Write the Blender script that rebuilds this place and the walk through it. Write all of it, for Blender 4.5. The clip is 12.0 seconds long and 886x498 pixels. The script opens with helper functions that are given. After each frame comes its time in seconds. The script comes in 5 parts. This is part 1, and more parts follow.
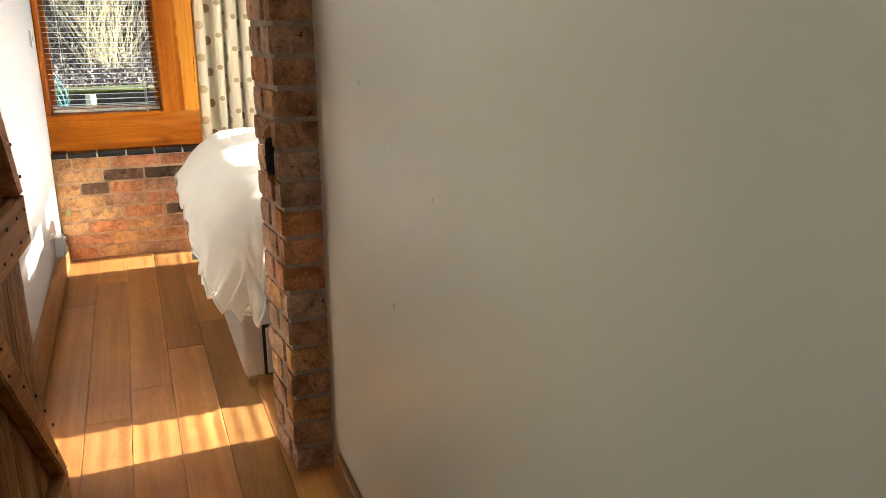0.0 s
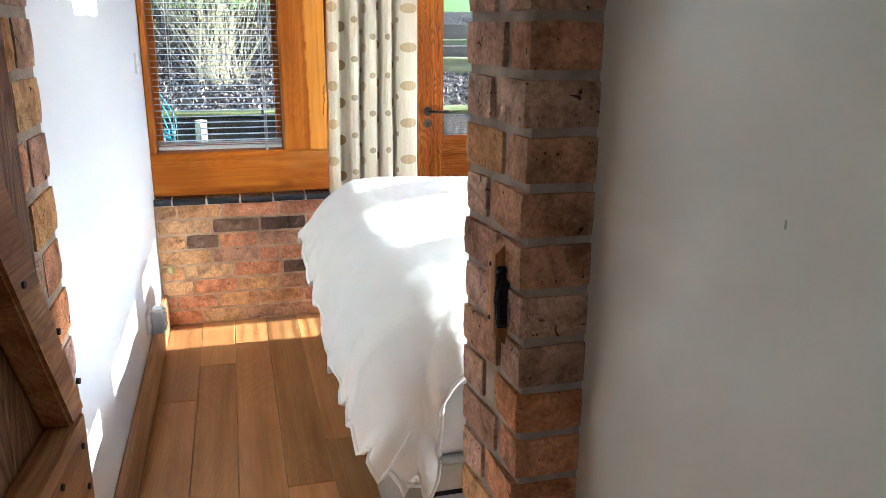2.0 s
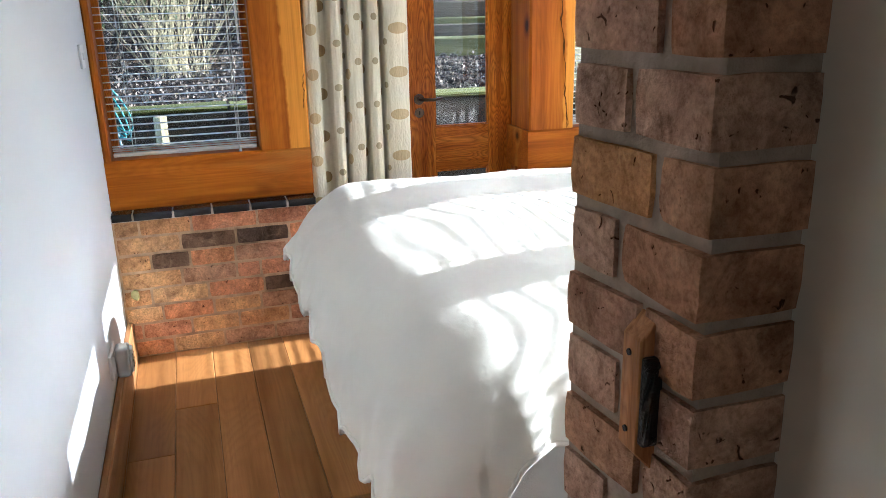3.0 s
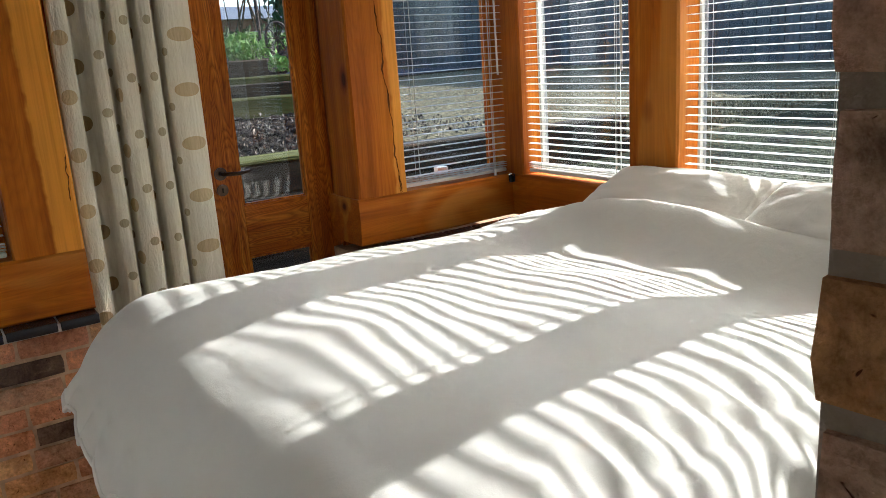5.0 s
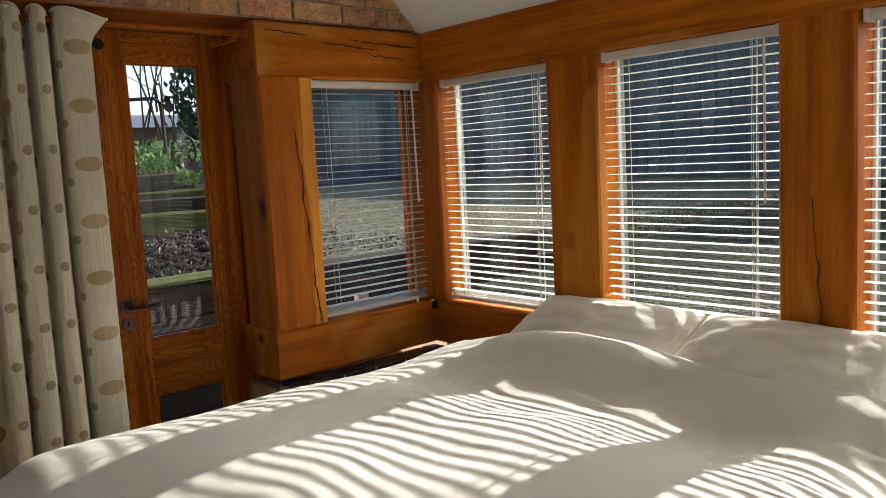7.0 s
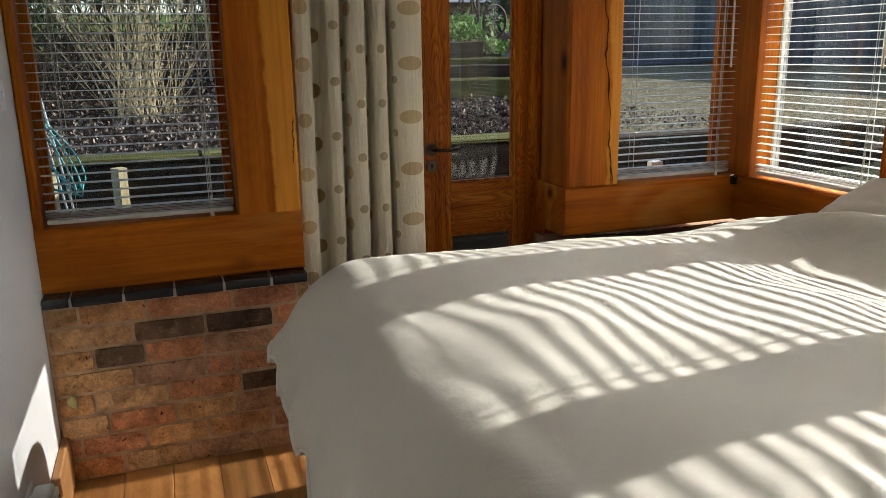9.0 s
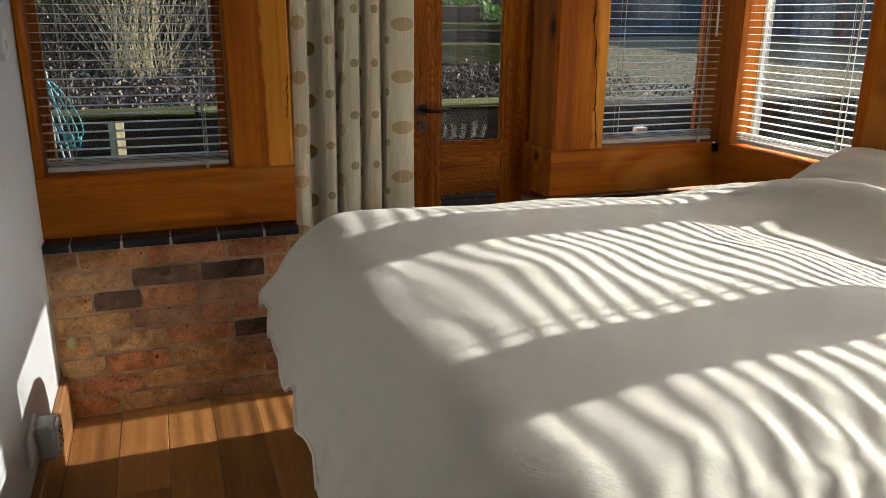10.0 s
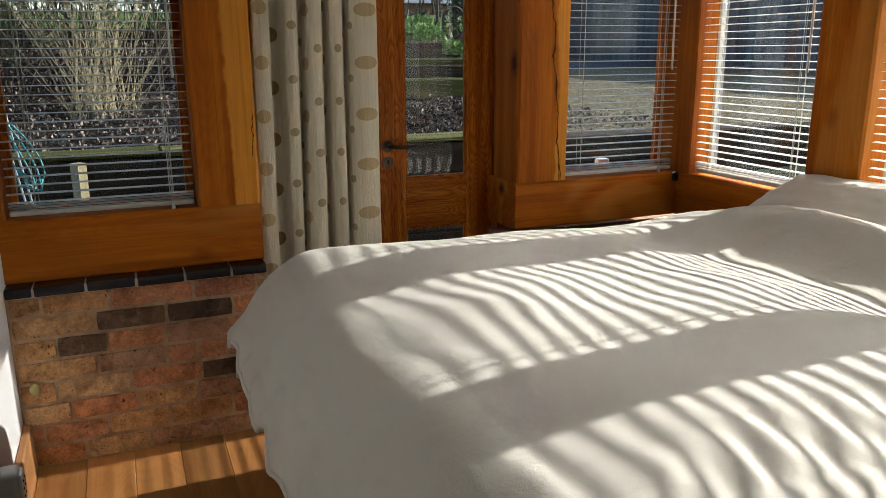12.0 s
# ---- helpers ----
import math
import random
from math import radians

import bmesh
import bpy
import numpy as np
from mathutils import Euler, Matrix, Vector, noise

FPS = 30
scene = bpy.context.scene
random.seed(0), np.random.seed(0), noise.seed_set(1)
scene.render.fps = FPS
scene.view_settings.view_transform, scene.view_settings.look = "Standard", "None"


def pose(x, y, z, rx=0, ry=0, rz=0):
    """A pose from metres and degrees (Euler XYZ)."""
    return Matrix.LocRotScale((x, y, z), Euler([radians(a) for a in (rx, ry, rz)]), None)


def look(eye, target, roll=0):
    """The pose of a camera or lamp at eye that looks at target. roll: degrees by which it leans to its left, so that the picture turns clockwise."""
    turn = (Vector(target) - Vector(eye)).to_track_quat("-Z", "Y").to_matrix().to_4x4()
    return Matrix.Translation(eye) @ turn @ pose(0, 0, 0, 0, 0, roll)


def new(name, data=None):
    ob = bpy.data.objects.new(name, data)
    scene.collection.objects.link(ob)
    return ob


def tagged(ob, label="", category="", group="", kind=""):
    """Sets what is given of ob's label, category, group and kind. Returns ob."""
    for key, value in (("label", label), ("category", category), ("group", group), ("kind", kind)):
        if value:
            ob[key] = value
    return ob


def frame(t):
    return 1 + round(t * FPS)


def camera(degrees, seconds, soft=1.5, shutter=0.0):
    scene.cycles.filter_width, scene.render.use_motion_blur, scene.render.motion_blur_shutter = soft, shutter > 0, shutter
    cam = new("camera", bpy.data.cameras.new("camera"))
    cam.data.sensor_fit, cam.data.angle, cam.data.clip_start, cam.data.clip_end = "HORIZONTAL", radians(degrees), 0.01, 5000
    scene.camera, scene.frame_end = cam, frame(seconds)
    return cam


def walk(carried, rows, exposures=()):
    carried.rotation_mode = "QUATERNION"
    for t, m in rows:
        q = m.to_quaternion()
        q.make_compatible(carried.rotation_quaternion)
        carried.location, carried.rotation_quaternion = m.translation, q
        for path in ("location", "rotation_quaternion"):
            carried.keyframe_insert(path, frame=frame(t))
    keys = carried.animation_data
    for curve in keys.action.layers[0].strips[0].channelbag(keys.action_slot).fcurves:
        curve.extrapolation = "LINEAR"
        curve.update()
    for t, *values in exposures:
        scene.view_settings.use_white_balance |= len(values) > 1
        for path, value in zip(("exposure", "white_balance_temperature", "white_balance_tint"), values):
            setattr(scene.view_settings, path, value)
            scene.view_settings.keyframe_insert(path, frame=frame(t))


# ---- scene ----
cam = camera(59.5, 12.0, 0.65)
PATH = [
    (0, (-0.717, 0.91, 1.362), (-0.006, 2.69, 0.791), -0.1),
    (0.5, (-0.774, 1.136, 1.396), (-0.182, 2.968, 0.857), 1.1),
    (1, (-0.772, 1.395, 1.406), (-0.316, 3.267, 0.87), 1.3),
    (1.5, (-0.772, 1.672, 1.395), (-0.293, 3.543, 0.877), 1.2),
    (2, (-0.772, 1.972, 1.415), (-0.271, 3.829, 0.867), 0.4),
    (2.5, (-0.765, 2.201, 1.407), (-0.334, 4.07, 0.84), -1.0),
    (3, (-0.804, 2.462, 1.406), (-0.225, 4.281, 0.809), -1.3),
    (3.2, (-0.808, 2.547, 1.408), (-0.164, 4.342, 0.804), -1.5),
    (4.8, (-0.762, 3.038, 1.381), (0.283, 4.667, 0.873), -3.5),
    (5, (-0.743, 3.086, 1.378), (0.339, 4.697, 0.895), -3.8),
    (5.5, (-0.718, 3.172, 1.385), (0.543, 4.663, 0.951), -4.0),
    (6, (-0.70, 3.208, 1.397), (0.634, 4.645, 1.003), -4.2),
    (6.5, (-0.694, 3.192, 1.428), (0.682, 4.611, 1.125), -4.4),
    (7, (-0.736, 3.206, 1.464), (0.578, 4.696, 1.232), -3.1),
    (7.5, (-0.769, 3.212, 1.466), (0.37, 4.84, 1.238), -2.1),
    (7.7, (-0.786, 3.215, 1.46), (0.264, 4.901, 1.225), -1.8),
    (9.3, (-0.744, 3.147, 1.336), (-0.115, 4.968, 0.803), -0.9),
    (9.5, (-0.769, 3.122, 1.328), (-0.113, 4.93, 0.782), -0.5),
    (10, (-0.759, 3.06, 1.345), (-0.105, 4.862, 0.773), 0.5),
    (10.5, (-0.772, 3.063, 1.346), (-0.142, 4.878, 0.791), 0.7),
    (11, (-0.745, 3.042, 1.369), (-0.091, 4.848, 0.809), 0.9),
    (11.5, (-0.744, 3.032, 1.376), (-0.05, 4.83, 0.84), 0.4),
    (12, (-0.765, 3.047, 1.357), (-0.026, 4.839, 0.865), -0.3),
]
EXPOSURES = [(0.0, 3.5, 6300, 9), (0.5, 3.66, 5450, 8), (1.0, 3.70, 5100, 8), (2.0, 3.42, 5050, 7), (2.6, 3.05, 5050, 7), (3.2, 2.76, 5200, 8), (4.0, 2.28, 5400, 8), (5.0, 1.76, 5550, 8), (6.0, 1.36, 5700, 8), (6.5, 1.24, 5850, 8), (7.5, 1.28, 6100, 9), (9.5, 1.28, 6000, 9), (12.0, 1.26, 5950, 9)]
walk(cam, [(t, look(eye, target, roll)) for t, eye, target, roll in PATH], EXPOSURES)


# ---- light and exposure ----
SUN_TAN, SUN_SKEW = 0.466, 0.018
world = bpy.data.worlds.new("sky")
scene.world = world
world.use_nodes = True
_nt = world.node_tree
_sky = _nt.nodes.new("ShaderNodeTexSky")
_sky.sky_type, _sky.sun_disc = "NISHITA", False
_sky.sun_elevation = math.atan(SUN_TAN)
_sky.sun_rotation = radians(90 - 1.1)
_nt.links.new(_sky.outputs[0], _nt.nodes["Background"].inputs[0])
_nt.nodes["Background"].inputs[1].default_value = 0.15
sun = new("sun", bpy.data.lights.new("sun", "SUN"))
sun.data.energy, sun.data.angle, sun.data.color = 4.2, radians(0.55), (1.0, 0.93, 0.82)
# added fill lamp that brightens the hall wall; no window stands behind it
hall_light = new("hall_window_light", bpy.data.lights.new("hall_window_light", "AREA"))
hall_light.data.shape, hall_light.data.size, hall_light.data.size_y = "RECTANGLE", 0.5, 1.2
hall_light.data.energy, hall_light.data.color = 0.36, (1.0, 0.95, 0.80)
hall_light.matrix_world = pose(-1.285, 1.70, 1.35, 90, 0, -90)
sun.rotation_euler = Vector((-1.0, -SUN_SKEW, -SUN_TAN)).to_track_quat("-Z", "Y").to_euler()


# ---- materials ----
def material(name, rough=0.6, metal=0.0):
    m = bpy.data.materials.new(name)
    m.use_nodes = True
    nt = m.node_tree
    b = nt.nodes["Principled BSDF"]
    b.inputs["Roughness"].default_value, b.inputs["Metallic"].default_value = rough, metal
    if rough >= 0.8:
        b.inputs["Specular IOR Level"].default_value = 0.04     # earth, bark, brick and cloth have hardly any gloss
    return m, nt, b


def node(nt, kind, **inputs):
    n = nt.nodes.new(kind)
    for key, value in inputs.items():
        n.inputs[key].default_value = value
    return n


def coords(nt, scale=(1, 1, 1), per_object=True):
    """Object coordinates, stretched, and shifted for each object."""
    tc = nt.nodes.new("ShaderNodeTexCoord")
    mp = nt.nodes.new("ShaderNodeMapping")
    mp.inputs["Scale"].default_value = scale
    nt.links.new(tc.outputs["Object"], mp.inputs["Vector"])
    if per_object:
        info = nt.nodes.new("ShaderNodeObjectInfo")
        k = node(nt, "ShaderNodeMath")
        k.operation = "MULTIPLY"
        k.inputs[1].default_value = 37.0
        nt.links.new(info.outputs["Random"], k.inputs[0])
        nt.links.new(k.outputs[0], mp.inputs["Location"])
    return mp.outputs["Vector"]


def ramp(nt, source, stops):
    r = nt.nodes.new("ShaderNodeValToRGB")
    el = r.color_ramp.elements
    while len(el) < len(stops):
        el.new(0.5)
    for e, (p, c) in zip(el, stops):
        e.position, e.color = p, (*c, 1)
    nt.links.new(source, r.inputs["Fac"])
    return r.outputs["Color"]


def noise_tex(nt, vec, scale, detail=4.0, rough=0.55, distort=0.0):
    n = node(nt, "ShaderNodeTexNoise", Scale=scale, Detail=detail, Roughness=rough, Distortion=distort)
    nt.links.new(vec, n.inputs["Vector"])
    return n.outputs["Fac"]


def mix(nt, fac, a, b, kind="MIX"):
    n = nt.nodes.new("ShaderNodeMix")
    n.data_type, n.blend_type = "RGBA", kind
    if isinstance(fac, float):
        n.inputs[0].default_value = fac
    else:
        nt.links.new(fac, n.inputs[0])
    for slot, v in ((6, a), (7, b)):
        if isinstance(v, tuple):
            n.inputs[slot].default_value = (*v, 1)
        else:
            nt.links.new(v, n.inputs[slot])
    return n.outputs[2]


def bump(nt, b, height, strength, distance=0.01):
    n = node(nt, "ShaderNodeBump", Strength=strength, Distance=distance)
    nt.links.new(height, n.inputs["Height"])
    nt.links.new(n.outputs[0], b.inputs["Normal"])


def rough_from(nt, b, fac, lo, hi):
    n = node(nt, "ShaderNodeMapRange")
    n.inputs["To Min"].default_value, n.inputs["To Max"].default_value = lo, hi
    nt.links.new(fac, n.inputs["Value"])
    nt.links.new(n.outputs[0], b.inputs["Roughness"])


def wood(name, axis, dark, mid, light, rough=0.4, grain=1.0, contrast=0.5, tint=0.0, bumpiness=0.25, fibre=0.75, knots=False, rings=0.0, sapwood=None):
    """Timber with the grain along one axis: broad bands, fine fibres and a few stains."""
    m, nt, b = material(name, rough)
    s = [22.0 * grain] * 3
    s[axis] = 1.1 * grain
    v = coords(nt, tuple(s))
    broad = noise_tex(nt, v, 0.55, 3.0, 0.5, 1.4)
    f = [140.0 * grain] * 3
    f[axis] = 3.0 * grain
    fine = noise_tex(nt, coords(nt, tuple(f)), 1.0, 3.0, 0.6)
    stain = noise_tex(nt, coords(nt), 2.3, 4.0)
    base = ramp(nt, broad, [(0.5 - contrast / 2, dark), (0.5, mid), (0.5 + contrast / 2, light)])
    fib = ramp(nt, fine, [(0.25, (0.62, 0.54, 0.44)), (0.6, (1, 1, 1))])
    col = mix(nt, fibre, base, fib, "MULTIPLY")
    if rings:
        # contour lines of the broad figure read as cathedral grain
        fs = [7.5 * grain] * 3
        fs[axis] = 1.25 * grain
        figure = noise_tex(nt, coords(nt, tuple(fs)), 1.0, 1.5, 0.45, 0.3)
        saw = node(nt, "ShaderNodeMath")
        saw.operation = "MULTIPLY_ADD"
        saw.inputs[1].default_value, saw.inputs[2].default_value = 34.0, 0.0
        nt.links.new(figure, saw.inputs[0])
        jag = node(nt, "ShaderNodeMath")
        jag.operation = "MULTIPLY_ADD"
        jag.inputs[1].default_value = 1.1
        nt.links.new(fine, jag.inputs[0])
        nt.links.new(saw.outputs[0], jag.inputs[2])
        frac = node(nt, "ShaderNodeMath")
        frac.operation = "FRACT"
        nt.links.new(jag.outputs[0], frac.inputs[0])
        lines = ramp(nt, frac.outputs[0], [(0.0, (0.42, 0.36, 0.32)), (0.30, (0.80, 0.76, 0.72)), (0.7, (1.08, 1.08, 1.08)), (1.0, (0.62, 0.56, 0.52))])
        col = mix(nt, rings, col, lines, "MULTIPLY")
    st = ramp(nt, stain, [(0.3, (0.72, 0.66, 0.60)), (0.62, (1, 1, 1))])
    col = mix(nt, 0.7, col, st, "MULTIPLY")
    if knots:
        sap = noise_tex(nt, coords(nt, tuple(1.0 if k == axis else 5.0 for k in range(3))), 0.9, 2.0, 0.4, 0.8)
        col = mix(nt, ramp(nt, sap, [(0.57, (0, 0, 0)), (0.63, (0.42, 0.42, 0.42))]), col, (0.60, 0.26, 0.045))
        kv = node(nt, "ShaderNodeTexVoronoi", Scale=1.0)
        nt.links.new(coords(nt, tuple(2.2 if k == axis else 3.6 for k in range(3))), kv.inputs["Vector"])
        col = mix(nt, 1.0, col, ramp(nt, kv.outputs["Distance"], [(0.05, (0.16, 0.10, 0.07)), (0.085, (0.62, 0.50, 0.42)), (0.15, (1, 1, 1))]), "MULTIPLY")
    if sapwood is not None:
        # pale sapwood past a wavering line along the timber
        tc = nt.nodes.new("ShaderNodeTexCoord")
        xyz = nt.nodes.new("ShaderNodeSeparateXYZ")
        nt.links.new(tc.outputs["Object"], xyz.inputs[0])
        wob = noise_tex(nt, coords(nt, (0.4, 0.4, 4.0), False), 1.0, 4.0, 0.6)
        line = node(nt, "ShaderNodeMath")
        line.operation = "MULTIPLY_ADD"
        line.inputs[1].default_value = 0.08
        nt.links.new(wob, line.inputs[0])
        nt.links.new(xyz.outputs[0], line.inputs[2])
        edge = node(nt, "ShaderNodeMapRange")
        edge.inputs["From Min"].default_value, edge.inputs["From Max"].default_value = sapwood + 0.036, sapwood + 0.046
        nt.links.new(line.outputs[0], edge.inputs["Value"])
        pale = mix(nt, 0.6, (0.74, 0.30, 0.030), fib, "MULTIPLY")
        col = mix(nt, edge.outputs[0], col, mix(nt, 0.30, pale, st, "MULTIPLY"))
    if tint:
        info = nt.nodes.new("ShaderNodeObjectInfo")
        per = ramp(nt, info.outputs["Random"], [(0.0, (1 - tint,) * 3), (0.5, (1.0, 0.96, 0.92)), (1.0, (1 + tint, 1 + tint * 0.9, 1 + tint * 0.8))])
        col = mix(nt, 1.0, col, per, "MULTIPLY")
    nt.links.new(col, b.inputs["Base Color"])
    b.inputs["Specular IOR Level"].default_value = 0.14
    rough_from(nt, b, stain, rough - 0.08, rough + 0.18)
    bump(nt, b, fine, bumpiness, 0.004)
    return m


OAK = ((0.26, 0.055, 0.0020), (0.49, 0.136, 0.0042), (0.68, 0.225, 0.010))
M_POST = wood("oiled_oak_upright", 2, *OAK, rough=0.5, grain=0.7, contrast=0.62, knots=True, rings=0.22)
M_POST_SAP = wood("oiled_oak_upright_sapwood", 2, *OAK, rough=0.5, grain=0.7, contrast=0.62, knots=True, rings=0.22, sapwood=-0.425)
M_POST_EDGE = wood("oiled_oak_upright_pale_edge", 2, *OAK, rough=0.5, grain=0.7, contrast=0.62, knots=True, rings=0.22, sapwood=0.875)
M_BEAM_X = wood("oiled_oak_beam", 0, *OAK, rough=0.5, grain=0.7, contrast=0.62, knots=True, rings=0.22)
M_BEAM_Y = wood("oiled_oak_beam_long", 1, *OAK, rough=0.5, grain=0.7, contrast=0.62, knots=True, rings=0.22)
DOOR = ((0.42, 0.102, 0.006), (0.67, 0.20, 0.013), (0.80, 0.29, 0.028))
M_DOOR = wood("door_oak_upright", 2, *DOOR, rough=0.36, grain=1.5, contrast=0.40, rings=0.85)
M_DOOR_X = wood("door_oak_rail", 0, *DOOR, rough=0.36, grain=1.5, contrast=0.40, rings=0.85)
RUSTIC = ((0.22, 0.105, 0.048), (0.38, 0.205, 0.10), (0.52, 0.31, 0.165))
M_BOARD = wood("rustic_oak_board", 2, *RUSTIC, rough=0.5, grain=0.9, contrast=0.32, tint=0.15, bumpiness=0.7, rings=0.85)
M_STILE = wood("rustic_oak_edge", 2, (0.38, 0.165, 0.058), (0.58, 0.275, 0.105), (0.68, 0.36, 0.155), rough=0.5, grain=1.3, contrast=0.35, bumpiness=0.4, rings=0.4)
M_LEDGE = wood("rustic_oak_ledge", 0, (0.38, 0.165, 0.058), (0.58, 0.275, 0.105), (0.68, 0.36, 0.155), rough=0.5, grain=1.3, contrast=0.35, bumpiness=0.4, rings=0.4)
M_FLOOR = wood("floor_oak", 1, (0.31, 0.137, 0.041), (0.42, 0.20, 0.065), (0.50, 0.255, 0.09), rough=0.36, grain=0.55, contrast=0.6, tint=0.22, bumpiness=0.08, fibre=0.4, rings=0.18)
M_SKIRT = wood("skirting_oak", 1, (0.26, 0.12, 0.045), (0.38, 0.19, 0.075), (0.46, 0.25, 0.11), rough=0.4)


def plain(name, colour, rough=0.6, metal=0.0, vary=0.12, scale=6.0, relief=0.0, fine=60.0):
    m, nt, b = material(name, rough, metal)
    n = noise_tex(nt, coords(nt), scale, 5.0)
    c = tuple(colour)
    col = ramp(nt, n, [(0.3, tuple(k * (1 - vary) for k in c)), (0.7, tuple(min(1.0, k * (1 + vary)) for k in c))])
    nt.links.new(col, b.inputs["Base Color"])
    rough_from(nt, b, n, max(0.02, rough - 0.06), min(1.0, rough + 0.08))
    if relief:
        bump(nt, b, noise_tex(nt, coords(nt), fine, 3.0), relief, 0.004)
    return m


M_PLASTER = plain("white_plaster", (0.66, 0.665, 0.655), 0.7, vary=0.02, scale=1.6, relief=0.12, fine=35)
# whiter than the plaster, so ceilings and skim throw more light on the far wall
M_BOUNCE_WHITE = plain("white_bounce_paint", (0.83, 0.82, 0.79), 0.75, vary=0.02, scale=1.6, relief=0.12, fine=35)
M_CREAM = plain("cream_plaster", (0.77, 0.735, 0.61), 0.4, vary=0.035, scale=1.3, relief=0.10, fine=22)
M_MORTAR = plain("lime_mortar", (0.40, 0.315, 0.235), 0.92, vary=0.25, scale=18, relief=0.8, fine=160)
M_EARTHMORTAR = plain("earthy_mortar", (0.50, 0.335, 0.20), 0.92, vary=0.35, scale=18, relief=0.8, fine=160)
M_TILEJOINT = plain("pale_tile_joint", (0.55, 0.50, 0.43), 0.9, vary=0.3, scale=30)
M_BLACKTILE = plain("black_glazed_tile", (0.022, 0.022, 0.026), 0.22, vary=0.3, scale=30, relief=0.25, fine=70)
M_IRON = plain("black_iron", (0.028, 0.027, 0.026), 0.42, 0.7, vary=0.3, scale=40, relief=0.5, fine=220)
M_BRONZE = plain("bronze", (0.10, 0.065, 0.04), 0.36, 0.9, vary=0.25, scale=50, relief=0.1)
M_BLIND = plain("cream_blind_enamel", (0.68, 0.66, 0.60), 0.38, vary=0.03, scale=20)
M_CORD = plain("blind_cord", (0.70, 0.68, 0.62), 0.8, vary=0.05)
M_WHITEPLASTIC = plain("white_plastic", (0.78, 0.78, 0.76), 0.35, vary=0.02)
M_GREYPLASTIC = plain("grey_plastic", (0.58, 0.60, 0.59), 0.4, vary=0.05)
# white frames toned down to grey-white, against their glare in the backlight
M_GREYFRAME = plain("grey_white_frame_paint", (0.50, 0.48, 0.43), 0.6, vary=0.1)
M_DARK = plain("dark_gap", (0.02, 0.018, 0.015), 0.9)
M_CHROME = plain("castor_chrome", (0.7, 0.7, 0.7), 0.18, 1.0, vary=0.03)
M_DIVAN = plain("grey_beige_divan_fabric", (0.40, 0.355, 0.305), 0.85, vary=0.06, scale=40, relief=0.4, fine=900)
M_MATTRESS = plain("mattress_cotton", (0.78, 0.755, 0.715), 0.85, vary=0.03, scale=12, relief=0.25, fine=300)
M_PIN = plain("door_nail", (0.03, 0.022, 0.018), 0.7, 0.3)
M_LEAF_CREAM = plain("dried_filler", (0.50, 0.46, 0.20), 0.8, vary=0.2, scale=60, relief=0.5)
# near-black colour that stands in for the darkness on the hall's left
M_HALLDARK = plain("hall_shade_dark", (0.035, 0.022, 0.014), 0.6, vary=0.3, scale=9, relief=0.3)
M_PAINTWOOD = plain("rooflight_frame_paint", (0.75, 0.74, 0.70), 0.45, vary=0.02)


def linen(name, colour):
    m, nt, b = material(name, 0.88)
    b.inputs["Base Color"].default_value = (*colour, 1)
    v = coords(nt, per_object=False)
    n1 = noise_tex(nt, v, 9.0, 6.0, 0.6, 0.6)
    n2 = noise_tex(nt, coords(nt, (1, 1, 1)), 420.0, 2.0)
    col = ramp(nt, n1, [(0.3, tuple(k * 0.97 for k in colour)), (0.7, colour)])
    nt.links.new(col, b.inputs["Base Color"])
    add = node(nt, "ShaderNodeMath")
    add.operation = "MULTIPLY_ADD"
    add.inputs[1].default_value = 0.12
    nt.links.new(n2, add.inputs[0])
    nt.links.new(n1, add.inputs[2])
    crease = noise_tex(nt, coords(nt, (1.0, 2.2, 1.0), False), 3.4, 4.0, 0.6, 1.6)
    tri = node(nt, "ShaderNodeMath")
    tri.operation = "PINGPONG"
    tri.inputs[1].default_value = 0.11
    nt.links.new(crease, tri.inputs[0])
    both = node(nt, "ShaderNodeMath")
    both.operation = "MULTIPLY_ADD"
    both.inputs[1].default_value = 0.7
    nt.links.new(tri.outputs[0], both.inputs[0])
    nt.links.new(add.outputs[0], both.inputs[2])
    bump(nt, b, both.outputs[0], 0.34, 0.010)
    b.inputs["Sheen Weight"].default_value = 0.15
    return m


M_DUVET = linen("white_cotton_duvet", (0.79, 0.75, 0.66))
M_PILLOW = linen("white_cotton_pillow", (0.84, 0.79, 0.70))


